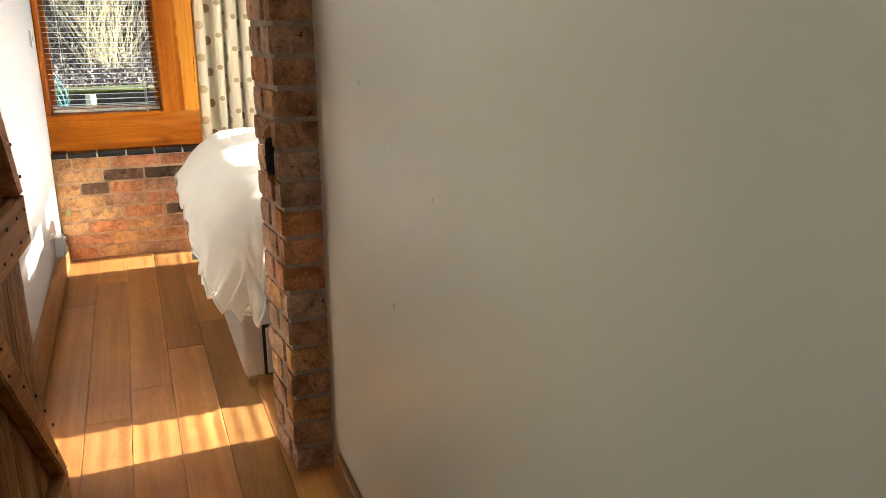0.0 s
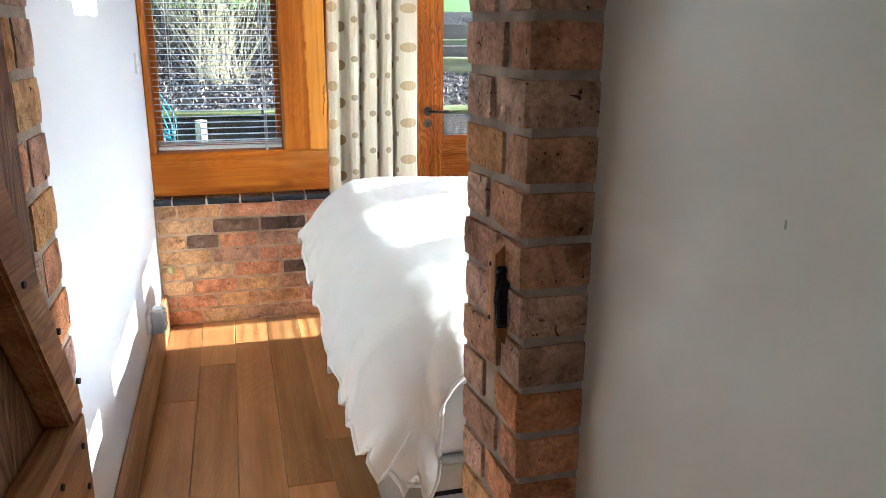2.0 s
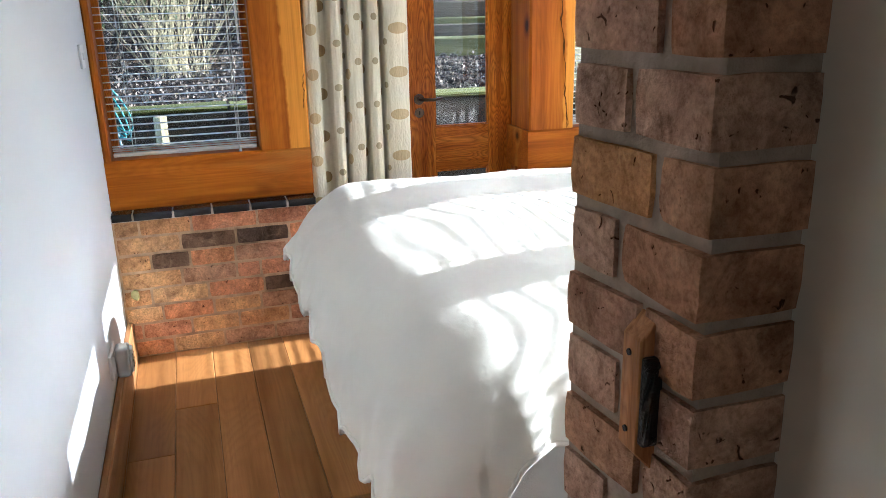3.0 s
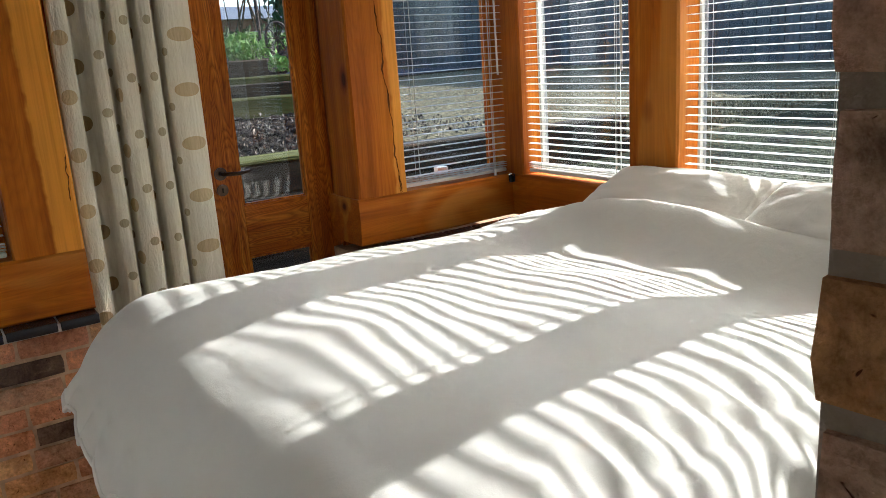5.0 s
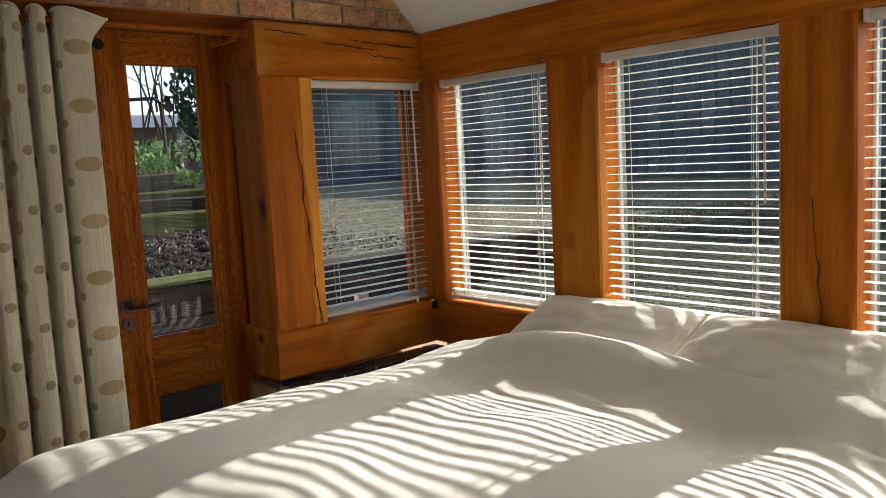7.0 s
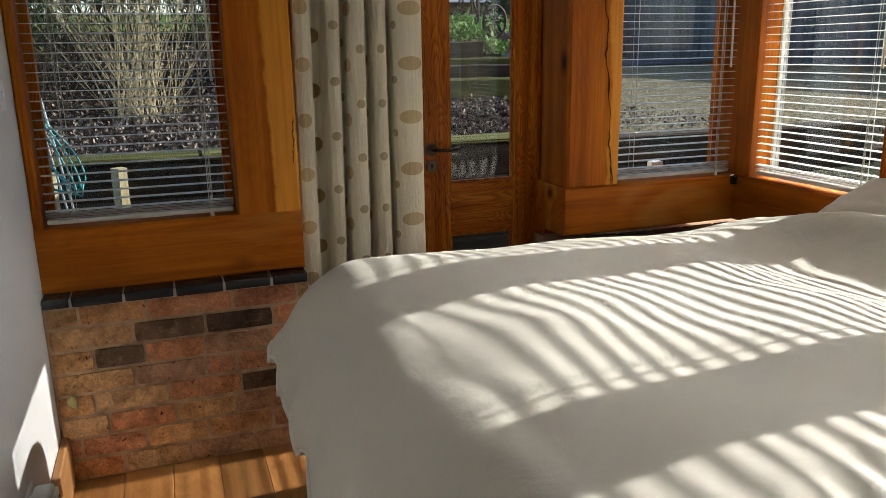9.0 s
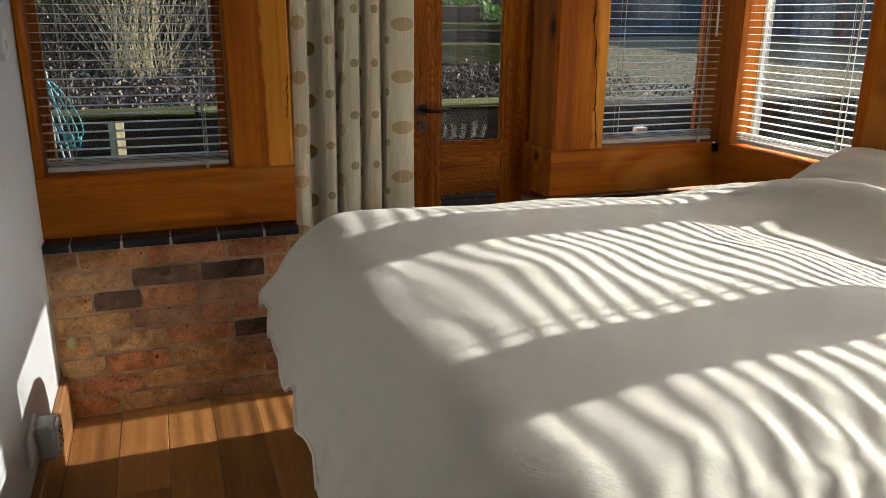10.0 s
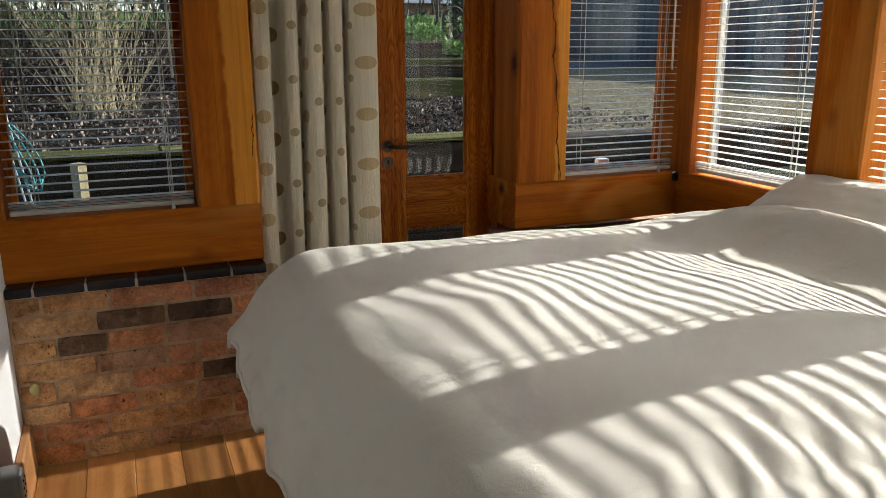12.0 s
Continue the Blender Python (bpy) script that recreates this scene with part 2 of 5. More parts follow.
def brick_material(name, stops):
    """Old hand-made brick at its true grain size, with lime smears, soot and small pits."""
    m, nt, b = material(name, 0.9)
    info = nt.nodes.new("ShaderNodeObjectInfo")
    geo = nt.nodes.new("ShaderNodeNewGeometry")
    shift = nt.nodes.new("ShaderNodeVectorMath")
    shift.operation = "ADD"
    k = node(nt, "ShaderNodeMath")
    k.operation = "MULTIPLY"
    k.inputs[1].default_value = 53.0
    nt.links.new(info.outputs["Random"], k.inputs[0])
    nt.links.new(geo.outputs["Position"], shift.inputs[0])
    nt.links.new(k.outputs[0], shift.inputs[1])
    v, place = shift.outputs[0], geo.outputs["Position"]
    base = ramp(nt, info.outputs["Random"], stops)
    patch = noise_tex(nt, v, 16.0, 5.0, 0.65, 0.8)
    grit = noise_tex(nt, v, 120.0, 4.0, 0.7)
    lime_n = noise_tex(nt, place, 13.0, 6.0, 0.7, 1.2)
    soot_n = noise_tex(nt, place, 5.0, 5.0, 0.65, 0.6)
    col = mix(nt, 1.0, base, ramp(nt, patch, [(0.30, (0.52, 0.46, 0.42)), (0.48, (1.0, 0.98, 0.96)), (0.70, (1.38, 1.40, 1.36))]), "MULTIPLY")
    col = mix(nt, ramp(nt, lime_n, [(0.56, (0, 0, 0)), (0.74, (0.55, 0.55, 0.55))]), col, (0.54, 0.37, 0.225))
    col = mix(nt, 0.8, col, ramp(nt, soot_n, [(0.34, (0.45, 0.40, 0.36)), (0.50, (1, 1, 1))]), "MULTIPLY")
    col = mix(nt, 0.75, col, ramp(nt, grit, [(0.30, (0.55, 0.50, 0.46)), (0.55, (1, 1, 1)), (0.78, (1.25, 1.22, 1.18))]), "MULTIPLY")
    pit = noise_tex(nt, v, 58.0, 2.5, 0.55, 0.9)
    dots = ramp(nt, pit, [(0.285, (0.20, 0.15, 0.12)), (0.325, (1, 1, 1))])
    col = mix(nt, 1.0, col, dots, "MULTIPLY")
    nt.links.new(col, b.inputs["Base Color"])
    h = node(nt, "ShaderNodeMath")
    h.operation = "MULTIPLY_ADD"
    h.inputs[1].default_value = 0.45
    nt.links.new(grit, h.inputs[0])
    nt.links.new(patch, h.inputs[2])
    h2 = node(nt, "ShaderNodeMath")
    h2.operation = "MULTIPLY"
    nt.links.new(h.outputs[0], h2.inputs[0])
    nt.links.new(dots, h2.inputs[1])
    bump(nt, b, h2.outputs[0], 0.9, 0.010)
    return m


M_BRICK = brick_material("old_red_brick", [(0.0, (0.62, 0.265, 0.125)), (0.3, (0.66, 0.345, 0.19)), (0.6, (0.56, 0.25, 0.135)), (1.0, (0.68, 0.31, 0.14))])
M_BRICK_BUFF = brick_material("old_buff_brick", [(0.0, (0.66, 0.38, 0.17)), (0.4, (0.62, 0.33, 0.145)), (0.7, (0.72, 0.46, 0.23)), (1.0, (0.60, 0.35, 0.17))])
M_BRICK_BROWN = brick_material("old_brown_brick", [(0.0, (0.50, 0.285, 0.17)), (0.5, (0.56, 0.32, 0.185)), (1.0, (0.46, 0.235, 0.135))])
M_BRICK_PINK = brick_material("old_pink_brick", [(0.0, (0.50, 0.315, 0.215)), (0.4, (0.58, 0.385, 0.27)), (0.7, (0.46, 0.265, 0.175)), (1.0, (0.54, 0.33, 0.21))])
M_BRICK_BURNT = brick_material("burnt_brick", [(0.0, (0.12, 0.075, 0.05)), (0.5, (0.20, 0.12, 0.075)), (1.0, (0.10, 0.065, 0.048))])


def glass_material(name, ior):
    m, nt, b = material(name, 0.0)
    b.inputs["Transmission Weight"].default_value = 1.0
    b.inputs["IOR"].default_value = ior
    return m


M_GLASS = glass_material("window_glass", 1.32)
M_GLASS_DOOR = glass_material("double_glazing", 1.52)


def curtain_material():
    """Cream crinkled cotton with woven ovals, two sizes, laid out on the cloth's own face (UV in metres)."""
    m, nt, b = material("spotted_cream_curtain_cloth", 0.9)
    uv = nt.nodes.new("ShaderNodeUVMap")
    sep = nt.nodes.new("ShaderNodeSeparateXYZ")
    nt.links.new(uv.outputs[0], sep.inputs[0])
    own = nt.nodes.new("ShaderNodeTexCoord")
    drop = nt.nodes.new("ShaderNodeSeparateXYZ")
    nt.links.new(own.outputs["Object"], drop.inputs[0])

    def ovals(u0, z0, ru, rz, period=0.185):
        """A column of ovals: u0, ru along the cloth in folds; z0, rz in metres of its drop."""
        total = None
        for out, off, r, repeats in ((sep.outputs[0], u0, ru, False), (drop.outputs[2], z0, rz, True)):
            a = node(nt, "ShaderNodeMath"); a.operation = "SUBTRACT"; a.inputs[1].default_value = off
            nt.links.new(out, a.inputs[0])
            w = a
            if repeats:
                w = node(nt, "ShaderNodeMath"); w.operation = "PINGPONG"; w.inputs[1].default_value = period / 2
                nt.links.new(a.outputs[0], w.inputs[0])
            d = node(nt, "ShaderNodeMath"); d.operation = "DIVIDE"; d.inputs[1].default_value = r
            nt.links.new(w.outputs[0], d.inputs[0])
            q = node(nt, "ShaderNodeMath"); q.operation = "MULTIPLY"
            nt.links.new(d.outputs[0], q.inputs[0]); nt.links.new(d.outputs[0], q.inputs[1])
            if total is None:
                total = q.outputs[0]
            else:
                both = node(nt, "ShaderNodeMath"); both.operation = "ADD"
                nt.links.new(total, both.inputs[0]); nt.links.new(q.outputs[0], both.inputs[1])
                total = both.outputs[0]
        lt = node(nt, "ShaderNodeMath"); lt.operation = "LESS_THAN"; lt.inputs[1].default_value = 1.0
        nt.links.new(total, lt.inputs[0])
        return lt.outputs[0]

    fib = noise_tex(nt, coords(nt, (130, 130, 5), False), 1.0, 3.0)
    cloth = ramp(nt, fib, [(0.3, (0.84, 0.75, 0.55)), (0.7, (0.95, 0.87, 0.68))])
    gold = ramp(nt, fib, [(0.3, (0.60, 0.44, 0.22)), (0.7, (0.72, 0.55, 0.30))])
    olive = ramp(nt, fib, [(0.3, (0.46, 0.36, 0.20)), (0.7, (0.58, 0.47, 0.28))])
    brown = ramp(nt, fib, [(0.3, (0.36, 0.235, 0.095)), (0.7, (0.46, 0.32, 0.145))])
    col = cloth
    for u0, z0, ru, rz in ((0.30, 1.325, 0.20, 0.024), (4.36, 1.322, 0.20, 0.024), (2.04, 1.320, 0.12, 0.024)):
        col = mix(nt, ovals(u0, z0, ru, rz), col, gold)
    for u0, z0, ru, rz in ((1.34, 1.267, 0.17, 0.015), (4.06, 1.267, 0.065, 0.014), (2.42, 1.188, 0.12, 0.015), (3.36, 1.188, 0.13, 0.015), (1.86, 1.21, 0.06, 0.014)):
        col = mix(nt, ovals(u0, z0, ru, rz), col, olive)
    for u0, z0, ru, rz in ((0.76, 1.235, 0.10, 0.026), (3.78, 1.235, 0.10, 0.026), (2.80, 1.15, 0.08, 0.022)):
        col = mix(nt, ovals(u0, z0, ru, rz), col, brown)
    nt.links.new(col, b.inputs["Base Color"])
    crinkle = noise_tex(nt, coords(nt, (95, 95, 22), False), 1.0, 4.0, 0.65, 1.5)
    bump(nt, b, crinkle, 0.9, 0.008)
    trans = node(nt, "ShaderNodeBsdfTranslucent")
    nt.links.new(col, trans.inputs[0])
    ms = node(nt, "ShaderNodeMixShader", Fac=0.15)
    nt.links.new(b.outputs[0], ms.inputs[1])
    nt.links.new(trans.outputs[0], ms.inputs[2])
    nt.links.new(ms.outputs[0], nt.nodes["Material Output"].inputs["Surface"])
    return m


M_CURTAIN = curtain_material()


# ---- building helpers ----
def mesh_object(name, bm, mat, parent=None, smooth=False):
    me = bpy.data.meshes.new(name)
    bm.normal_update()
    bm.to_mesh(me)
    bm.free()
    if mat:
        me.materials.append(mat)
    if smooth:
        me.shade_smooth()
    ob = new(name, me)
    if parent is not None:
        ob.parent = parent
    return ob


def part(name, bm, mat, parent, label="", smooth=False):
    ob = mesh_object(name, bm, mat, parent, smooth)
    if label:
        ob["label"] = label
    return ob


def structure(name, bm, mat, label, category="wall", smooth=False):
    return tagged(mesh_object(name, bm, mat, None, smooth), label, category, kind="structure")


def thing(name, label, category, group="", at=(0, 0, 0)):
    ob = new(name)
    ob.empty_display_size = 0.1
    ob.location = at
    return tagged(ob, label, category, group)


def box(x0, x1, y0, y1, z0, z1, bevel=0.0, bm=None, segs=2):
    own = bmesh.new()
    bmesh.ops.create_cube(own, size=1.0, matrix=Matrix.Translation(((x0 + x1) / 2, (y0 + y1) / 2, (z0 + z1) / 2)) @ Matrix.Diagonal((abs(x1 - x0), abs(y1 - y0), abs(z1 - z0), 1)))
    if bevel:
        bmesh.ops.bevel(own, geom=own.edges[:] + own.verts[:], offset=bevel, segments=segs, affect="EDGES", profile=0.6)
    if bm is None:
        return own
    join(bm, own)
    return bm


def join(bm, other):
    me = bpy.data.meshes.new("join")
    other.to_mesh(me)
    other.free()
    bm.from_mesh(me)
    bpy.data.meshes.remove(me)


def hewn(x0, x1, y0, y1, z0, z1, axis, amount=0.004, bevel=0.008, step=0.12, seed=0):
    """A timber with eased, slightly wavy arrises."""
    bm = bmesh.new()
    lo, hi = [x0, y0, z0], [x1, y1, z1]
    n = max(2, int((hi[axis] - lo[axis]) / step))
    others = [a for a in range(3) if a != axis]
    loops = []
    a, b = others
    ring = []
    e = bevel
    la, ha, lb, hb = lo[a], hi[a], lo[b], hi[b]
    prof = [(la + e, lb), ((la + ha) / 2, lb), (ha - e, lb), (ha, lb + e), (ha, (lb + hb) / 2), (ha, hb - e), (ha - e, hb), ((la + ha) / 2, hb), (la + e, hb), (la, hb - e), (la, (lb + hb) / 2), (la, lb + e)]
    for i in range(n + 1):
        t = lo[axis] + (hi[axis] - lo[axis]) * i / n
        ring = []
        for k, (p, q) in enumerate(prof):
            w = Vector((k * 0.7 + seed, t * 3.1, seed * 1.7))
            co = [0.0, 0.0, 0.0]
            co[axis], co[a], co[b] = t, p + noise.noise(w) * amount, q + noise.noise(w + Vector((9, 4, 2))) * amount
            ring.append(bm.verts.new(co))
        loops.append(ring)
    for r, s in zip(loops, loops[1:]):
        for k in range(len(prof)):
            bm.faces.new((r[k], r[(k + 1) % len(prof)], s[(k + 1) % len(prof)], s[k]))
    bm.faces.new(loops[0][::-1])
    bm.faces.new(loops[-1])
    bmesh.ops.recalc_face_normals(bm, faces=bm.faces[:])
    return bm


def tube(points, radius, segs=8, bm=None, taper=1.0):
    """A round bar along points, closed at the ends."""
    bm = bm or bmesh.new()
    pts = [Vector(p) for p in points]
    rings = []
    for i, p in enumerate(pts):
        d = (pts[min(i + 1, len(pts) - 1)] - pts[max(i - 1, 0)]).normalized()
        u = d.cross(Vector((0, 0, 1)))
        u = u.normalized() if u.length > 1e-3 else Vector((1, 0, 0))
        v = d.cross(u)
        r = radius * (1 + (taper - 1) * i / max(1, len(pts) - 1))
        rings.append([bm.verts.new(p + (u * math.cos(k * math.tau / segs) + v * math.sin(k * math.tau / segs)) * r) for k in range(segs)])
    for a, b in zip(rings, rings[1:]):
        for k in range(segs):
            bm.faces.new((a[k], a[(k + 1) % segs], b[(k + 1) % segs], b[k]))
    bm.faces.new(rings[0][::-1])
    bm.faces.new(rings[-1])
    return bm


def disc(centre, axis, radius, depth, segs=20, bevel=0.0):
    """A short round plate whose axis points along x, y or z."""
    bm = bmesh.new()
    turn = {0: Matrix.Rotation(math.pi / 2, 4, "Y"), 1: Matrix.Rotation(math.pi / 2, 4, "X"), 2: Matrix()}[axis]
    bmesh.ops.create_cone(bm, cap_ends=True, segments=segs, radius1=radius, radius2=radius, depth=depth, matrix=Matrix.Translation(centre) @ turn)
    if bevel:
        bmesh.ops.bevel(bm, geom=[e for e in bm.edges if e.calc_face_angle(0) > 1.0], offset=bevel, segments=2, affect="EDGES")
    return bm


# ---- measured plan (metres) ----
X_LEFT, X_RIGHT = -1.16, 1.50         # room's plaster wall; face of the window posts
Y_DIV0, Y_DIV1 = 3.057, 3.298          # brick wall between hall and room
Y_BRICK, Y_OAK, Y_DOOR = 5.75, 5.815, 6.16
X_JAMB_R, X_JAMB_L, SPLAY = -0.345, -1.055, 0.025   # the jamb leans in by SPLAY towards the room
X_HALL = -0.235
Z_SILL, Z_HEAD, Z_PLATE = 0.838, 1.80, 2.005
BAY0, BAY1 = -0.327, 0.704            # door bay between the posts


# ---- structure ----
# added, out of view: a white reflector that brightens the far wall
structure("wall_divider_skim", box(-0.20, X_RIGHT, Y_DIV1 - 0.008, Y_DIV1 + 0.006, 0, 3.33), M_BOUNCE_WHITE, "added white bounce surface on the unseen room side of the dividing wall")
structure("wall_left", box(X_LEFT - 0.22, X_LEFT, Y_DIV1 + 0.004, 6.30, -0.1, 3.45), M_PLASTER, "smooth white plastered bedroom wall")
structure("wall_divider_right", box(-0.335, 1.75, Y_DIV0 + 0.008, Y_DIV1 - 0.008, -0.1, 3.45), M_MORTAR, "old brick wall between hall and bedroom")
structure("wall_divider_left", box(-1.60, X_JAMB_L - 0.004, Y_DIV0 + 0.005, Y_DIV1 - 0.008, -0.1, 3.45), M_MORTAR, "old brick wall beside the open door")
structure("wall_over_doorway", box(X_JAMB_L - 0.012, -0.335, Y_DIV0 + 0.02, Y_DIV1 - 0.02, 2.06, 3.45), M_PLASTER, "plastered wall above the doorway")
structure("lintel", hewn(-1.2, -0.2, Y_DIV0 + 0.005, Y_DIV1 - 0.005, 1.98, 2.06, 0), M_BEAM_X, "oak lintel over the doorway", "lintel")
structure("wall_hall_right", box(X_HALL, X_HALL + 0.2, -0.9, Y_DIV0 + 0.008, -0.1, 2.5), M_CREAM, "cream painted hall wall")
# made-up partition; the hall's darkness on this side is in its colour
structure("wall_hall_left", box(-1.75, -1.30, -0.9, Y_DIV0 + 0.008, -0.1, 2.5), M_HALLDARK, "hall partition coloured near-black for the unlit side of the hall")
structure("wall_hall_end", box(-1.30, X_HALL, -0.99, -0.89, -0.1, 2.35), M_CREAM, "cream painted end wall of the hall")
structure("ceiling_hall", box(-1.75, X_HALL + 0.2, -0.9, Y_DIV0 + 0.01, 2.35, 2.5), M_PLASTER, "white hall ceiling", "ceiling")

# far wall: low brick wall, oak frame, brick gable above
structure("wall_far_low", box(X_LEFT, BAY0 - 0.004, Y_BRICK + 0.006, 6.10, -0.1, 0.60), M_EARTHMORTAR, "low old brick wall under the window")
structure("wall_far_low_right", box(BAY1 + 0.004, X_RIGHT + 0.25, Y_BRICK + 0.006, 6.10, -0.1, 0.60), M_EARTHMORTAR, "low old brick wall behind the bed")
structure("wall_gable", box(X_LEFT, X_RIGHT + 0.25, Y_OAK + 0.022, 6.10, Z_PLATE + 0.01, 3.45), M_MORTAR, "old brick gable above the oak frame")
structure("wall_right_low", box(X_RIGHT + 0.01, X_RIGHT + 0.26, Y_DIV1, 5.758, -0.1, 0.66), M_PLASTER, "white plastered low wall behind the bed head")

# ceiling: sloping plaster with one rooflight, flat above
RL_X0, RL_X1, RL_Y0, RL_Y1 = 0.74, 1.072, 4.31, 4.74
slope = bmesh.new()


def slope_z(x):
    return Z_PLATE + (X_RIGHT - x)


def slab(x0, x1, y0, y1):
    lo = [slope.verts.new((x, y, slope_z(x))) for x, y in ((x0, y0), (x1, y0), (x1, y1), (x0, y1))]
    hi = [slope.verts.new((v.co.x, v.co.y, v.co.z + 0.06)) for v in lo]
    slope.faces.new(lo)
    slope.faces.new(hi[::-1])
    for k in range(4):
        slope.faces.new((lo[k], hi[k], hi[(k + 1) % 4], lo[(k + 1) % 4]))


for a in ((0.2, RL_X0, 3.2, 6.1), (RL_X0, RL_X1, 3.2, RL_Y0), (RL_X0, RL_X1, RL_Y1, 6.1), (RL_X1, X_RIGHT + 0.16, 3.2, 6.1)):
    slab(*a)
bmesh.ops.recalc_face_normals(slope, faces=slope.faces[:])
structure("ceiling_slope", slope, M_BOUNCE_WHITE, "sloping white plastered ceiling", "ceiling")
structure("ceiling", box(X_LEFT - 0.1, 0.26, 3.2, 6.1, 3.33, 3.45), M_BOUNCE_WHITE, "flat white plastered ceiling", "ceiling")
rl = bmesh.new()
for y0, y1 in ((RL_Y0, RL_Y0 + 0.02), (RL_Y1 - 0.02, RL_Y1), ((RL_Y0 + RL_Y1) / 2 - 0.012, (RL_Y0 + RL_Y1) / 2 + 0.012)):
    v = [rl.verts.new((x, y, slope_z(x) + dz)) for x in (RL_X0, RL_X1) for y in (y0, y1) for dz in (0.01, 0.055)]
    for f in ((0, 1, 3, 2), (4, 6, 7, 5), (0, 4, 5, 1), (2, 3, 7, 6), (1, 5, 7, 3), (0, 2, 6, 4)):
        rl.faces.new([v[i] for i in f])
bmesh.ops.recalc_face_normals(rl, faces=rl.faces[:])
structure("window_roof", rl, M_PAINTWOOD, "white painted rooflight frame in the sloping ceiling", "window")

# oak frame of the far wall and of the window wall
def oak(name, dims, axis, mat, label, seed):
    return structure(name, hewn(*dims, axis, seed=seed), mat, label, "oak beam")


oak("sill_beam", (X_LEFT, BAY0, Y_OAK, 6.08, 0.628, Z_SILL), 0, M_BEAM_X, "broad oiled oak sill beam under the window", 1)
oak("sill_beam_corner", (BAY1 - 0.006, X_RIGHT - 0.002, Y_OAK, 6.08, 0.645, Z_SILL), 0, M_BEAM_X, "oiled oak sill beam beside the garden door", 2)
oak("sill_beam_right", (X_RIGHT, X_RIGHT + 0.22, Y_DIV1, Y_OAK + 0.03, 0.645, Z_SILL), 1, M_BEAM_Y, "long oiled oak sill beam behind the pillows", 3)
oak("post_left", (X_LEFT, X_LEFT + 0.028, Y_OAK + 0.004, 6.08, Z_SILL, Z_HEAD), 2, M_POST, "thin oak window post against the plaster", 4)
oak("post_bay_left", (-0.54, BAY0, Y_OAK, 6.08, Z_SILL, Z_HEAD), 2, M_POST_SAP, "oiled oak post beside the curtain", 5)
oak("post_bay_right", (BAY1, 0.935, Y_OAK, 6.04, Z_SILL, Z_HEAD), 2, M_POST_EDGE, "oiled oak post with a long drying crack", 6)
oak("post_corner", (X_RIGHT, X_RIGHT + 0.165, Y_OAK - 0.075, 5.985, Z_SILL, Z_HEAD), 2, M_POST, "oak corner post between two windows", 7)
oak("head_beam_left", (X_LEFT, BAY0, Y_OAK, 6.08, Z_HEAD, Z_PLATE), 0, M_BEAM_X, "oiled oak head beam over the window", 8)
oak("head_beam_corner", (BAY1, X_RIGHT, Y_OAK, 6.08, Z_HEAD, Z_PLATE), 0, M_BEAM_X, "oiled oak head beam with a knot and a crack", 9)
oak("head_beam_right", (X_RIGHT - 0.006, X_RIGHT + 0.22, Y_DIV1, Y_OAK - 0.004, Z_HEAD, Z_PLATE), 1, M_BEAM_Y, "long oiled oak wall plate over the windows", 10)
POSTS_R = ((5.12, 4.89), (4.25, 4.035))
for k, (y1, y0) in enumerate(POSTS_R):
    oak("post_right", (X_RIGHT, X_RIGHT + 0.165, y0, y1, Z_SILL, Z_HEAD), 2, M_POST, "broad dark oiled oak post between two windows", 11 + k)
# drying crack and knots on the timbers
M_CRACK = plain("timber_crack", (0.12, 0.042, 0.011), 0.9, vary=0.3)


def crack(start, end, out, width, seed, wander=0.010, label="long dark drying crack in the oak post"):
    """A ragged open check along a timber's face; out: the face's outward direction."""
    a, b, n = Vector(start), Vector(end), Vector(out)
    side = (b - a).cross(n).normalized()
    bm = bmesh.new()
    rows = []
    steps = max(16, int((b - a).length * 70))
    for i in range(steps + 1):
        f = i / steps
        p = a.lerp(b, f) + side * (wander * noise.noise(Vector((f * 7, seed, 1))) + wander * 0.5 * noise.noise(Vector((f * 31, seed, 8))))
        w = width * (0.25 + max(0.0, 0.5 + 1.6 * noise.noise(Vector((f * 11, seed, 4))))) * min(1.0, 12 * f, 12 * (1 - f))
        rows.append((bm.verts.new(p - side * w + n * 0.0035), bm.verts.new(p + n * 0.0005), bm.verts.new(p + side * w + n * 0.0035)))
    for r, q in zip(rows, rows[1:]):
        bm.faces.new((r[0], r[1], q[1], q[0]))
        bm.faces.new((r[1], r[2], q[2], q[1]))
    return structure("crack", bm, M_CRACK, label, "timber crack")


crack((0.897, Y_OAK - 0.0025, 0.84), (0.842, Y_OAK - 0.0025, 1.60), (0, -1, 0), 0.0032, 3, 0.016)
crack((0.905, Y_OAK - 0.0025, 0.84), (0.885, Y_OAK - 0.0025, 0.98), (0, -1, 0), 0.002, 9, 0.006)
for x0, x1, z, w, sd in ((0.74, 0.93, 1.972, 0.0022, 21), (0.98, 1.26, 1.935, 0.0020, 22), (1.12, 1.47, 1.952, 0.0030, 23), (1.20, 1.40, 1.90, 0.0020, 24)):
    crack((x0, Y_OAK - 0.0025, z), (x1, Y_OAK - 0.0025, z - 0.012), (0, -1, 0), w, sd, 0.008, "dark drying crack along the oak beam")
crack((-0.345, Y_OAK - 0.0025, 1.00), (-0.338, Y_OAK - 0.0025, 1.16), (0, -1, 0), 0.002, 31, 0.006)
crack((X_RIGHT - 0.003, 4.12, 0.90), (X_RIGHT - 0.003, 4.15, 1.30), (-1, 0, 0), 0.002, 41)
# slim battens that carry the blinds' headrails
for ya, yb in ((5.72, 5.14), (4.87, 4.27)):
    structure("batten", hewn(X_RIGHT - 0.012, X_RIGHT - 0.0065, yb, ya, Z_HEAD - 0.002, Z_HEAD + 0.026, 1, 0.001, 0.002), M_BEAM_Y, "slim oak batten above the blind", "batten")


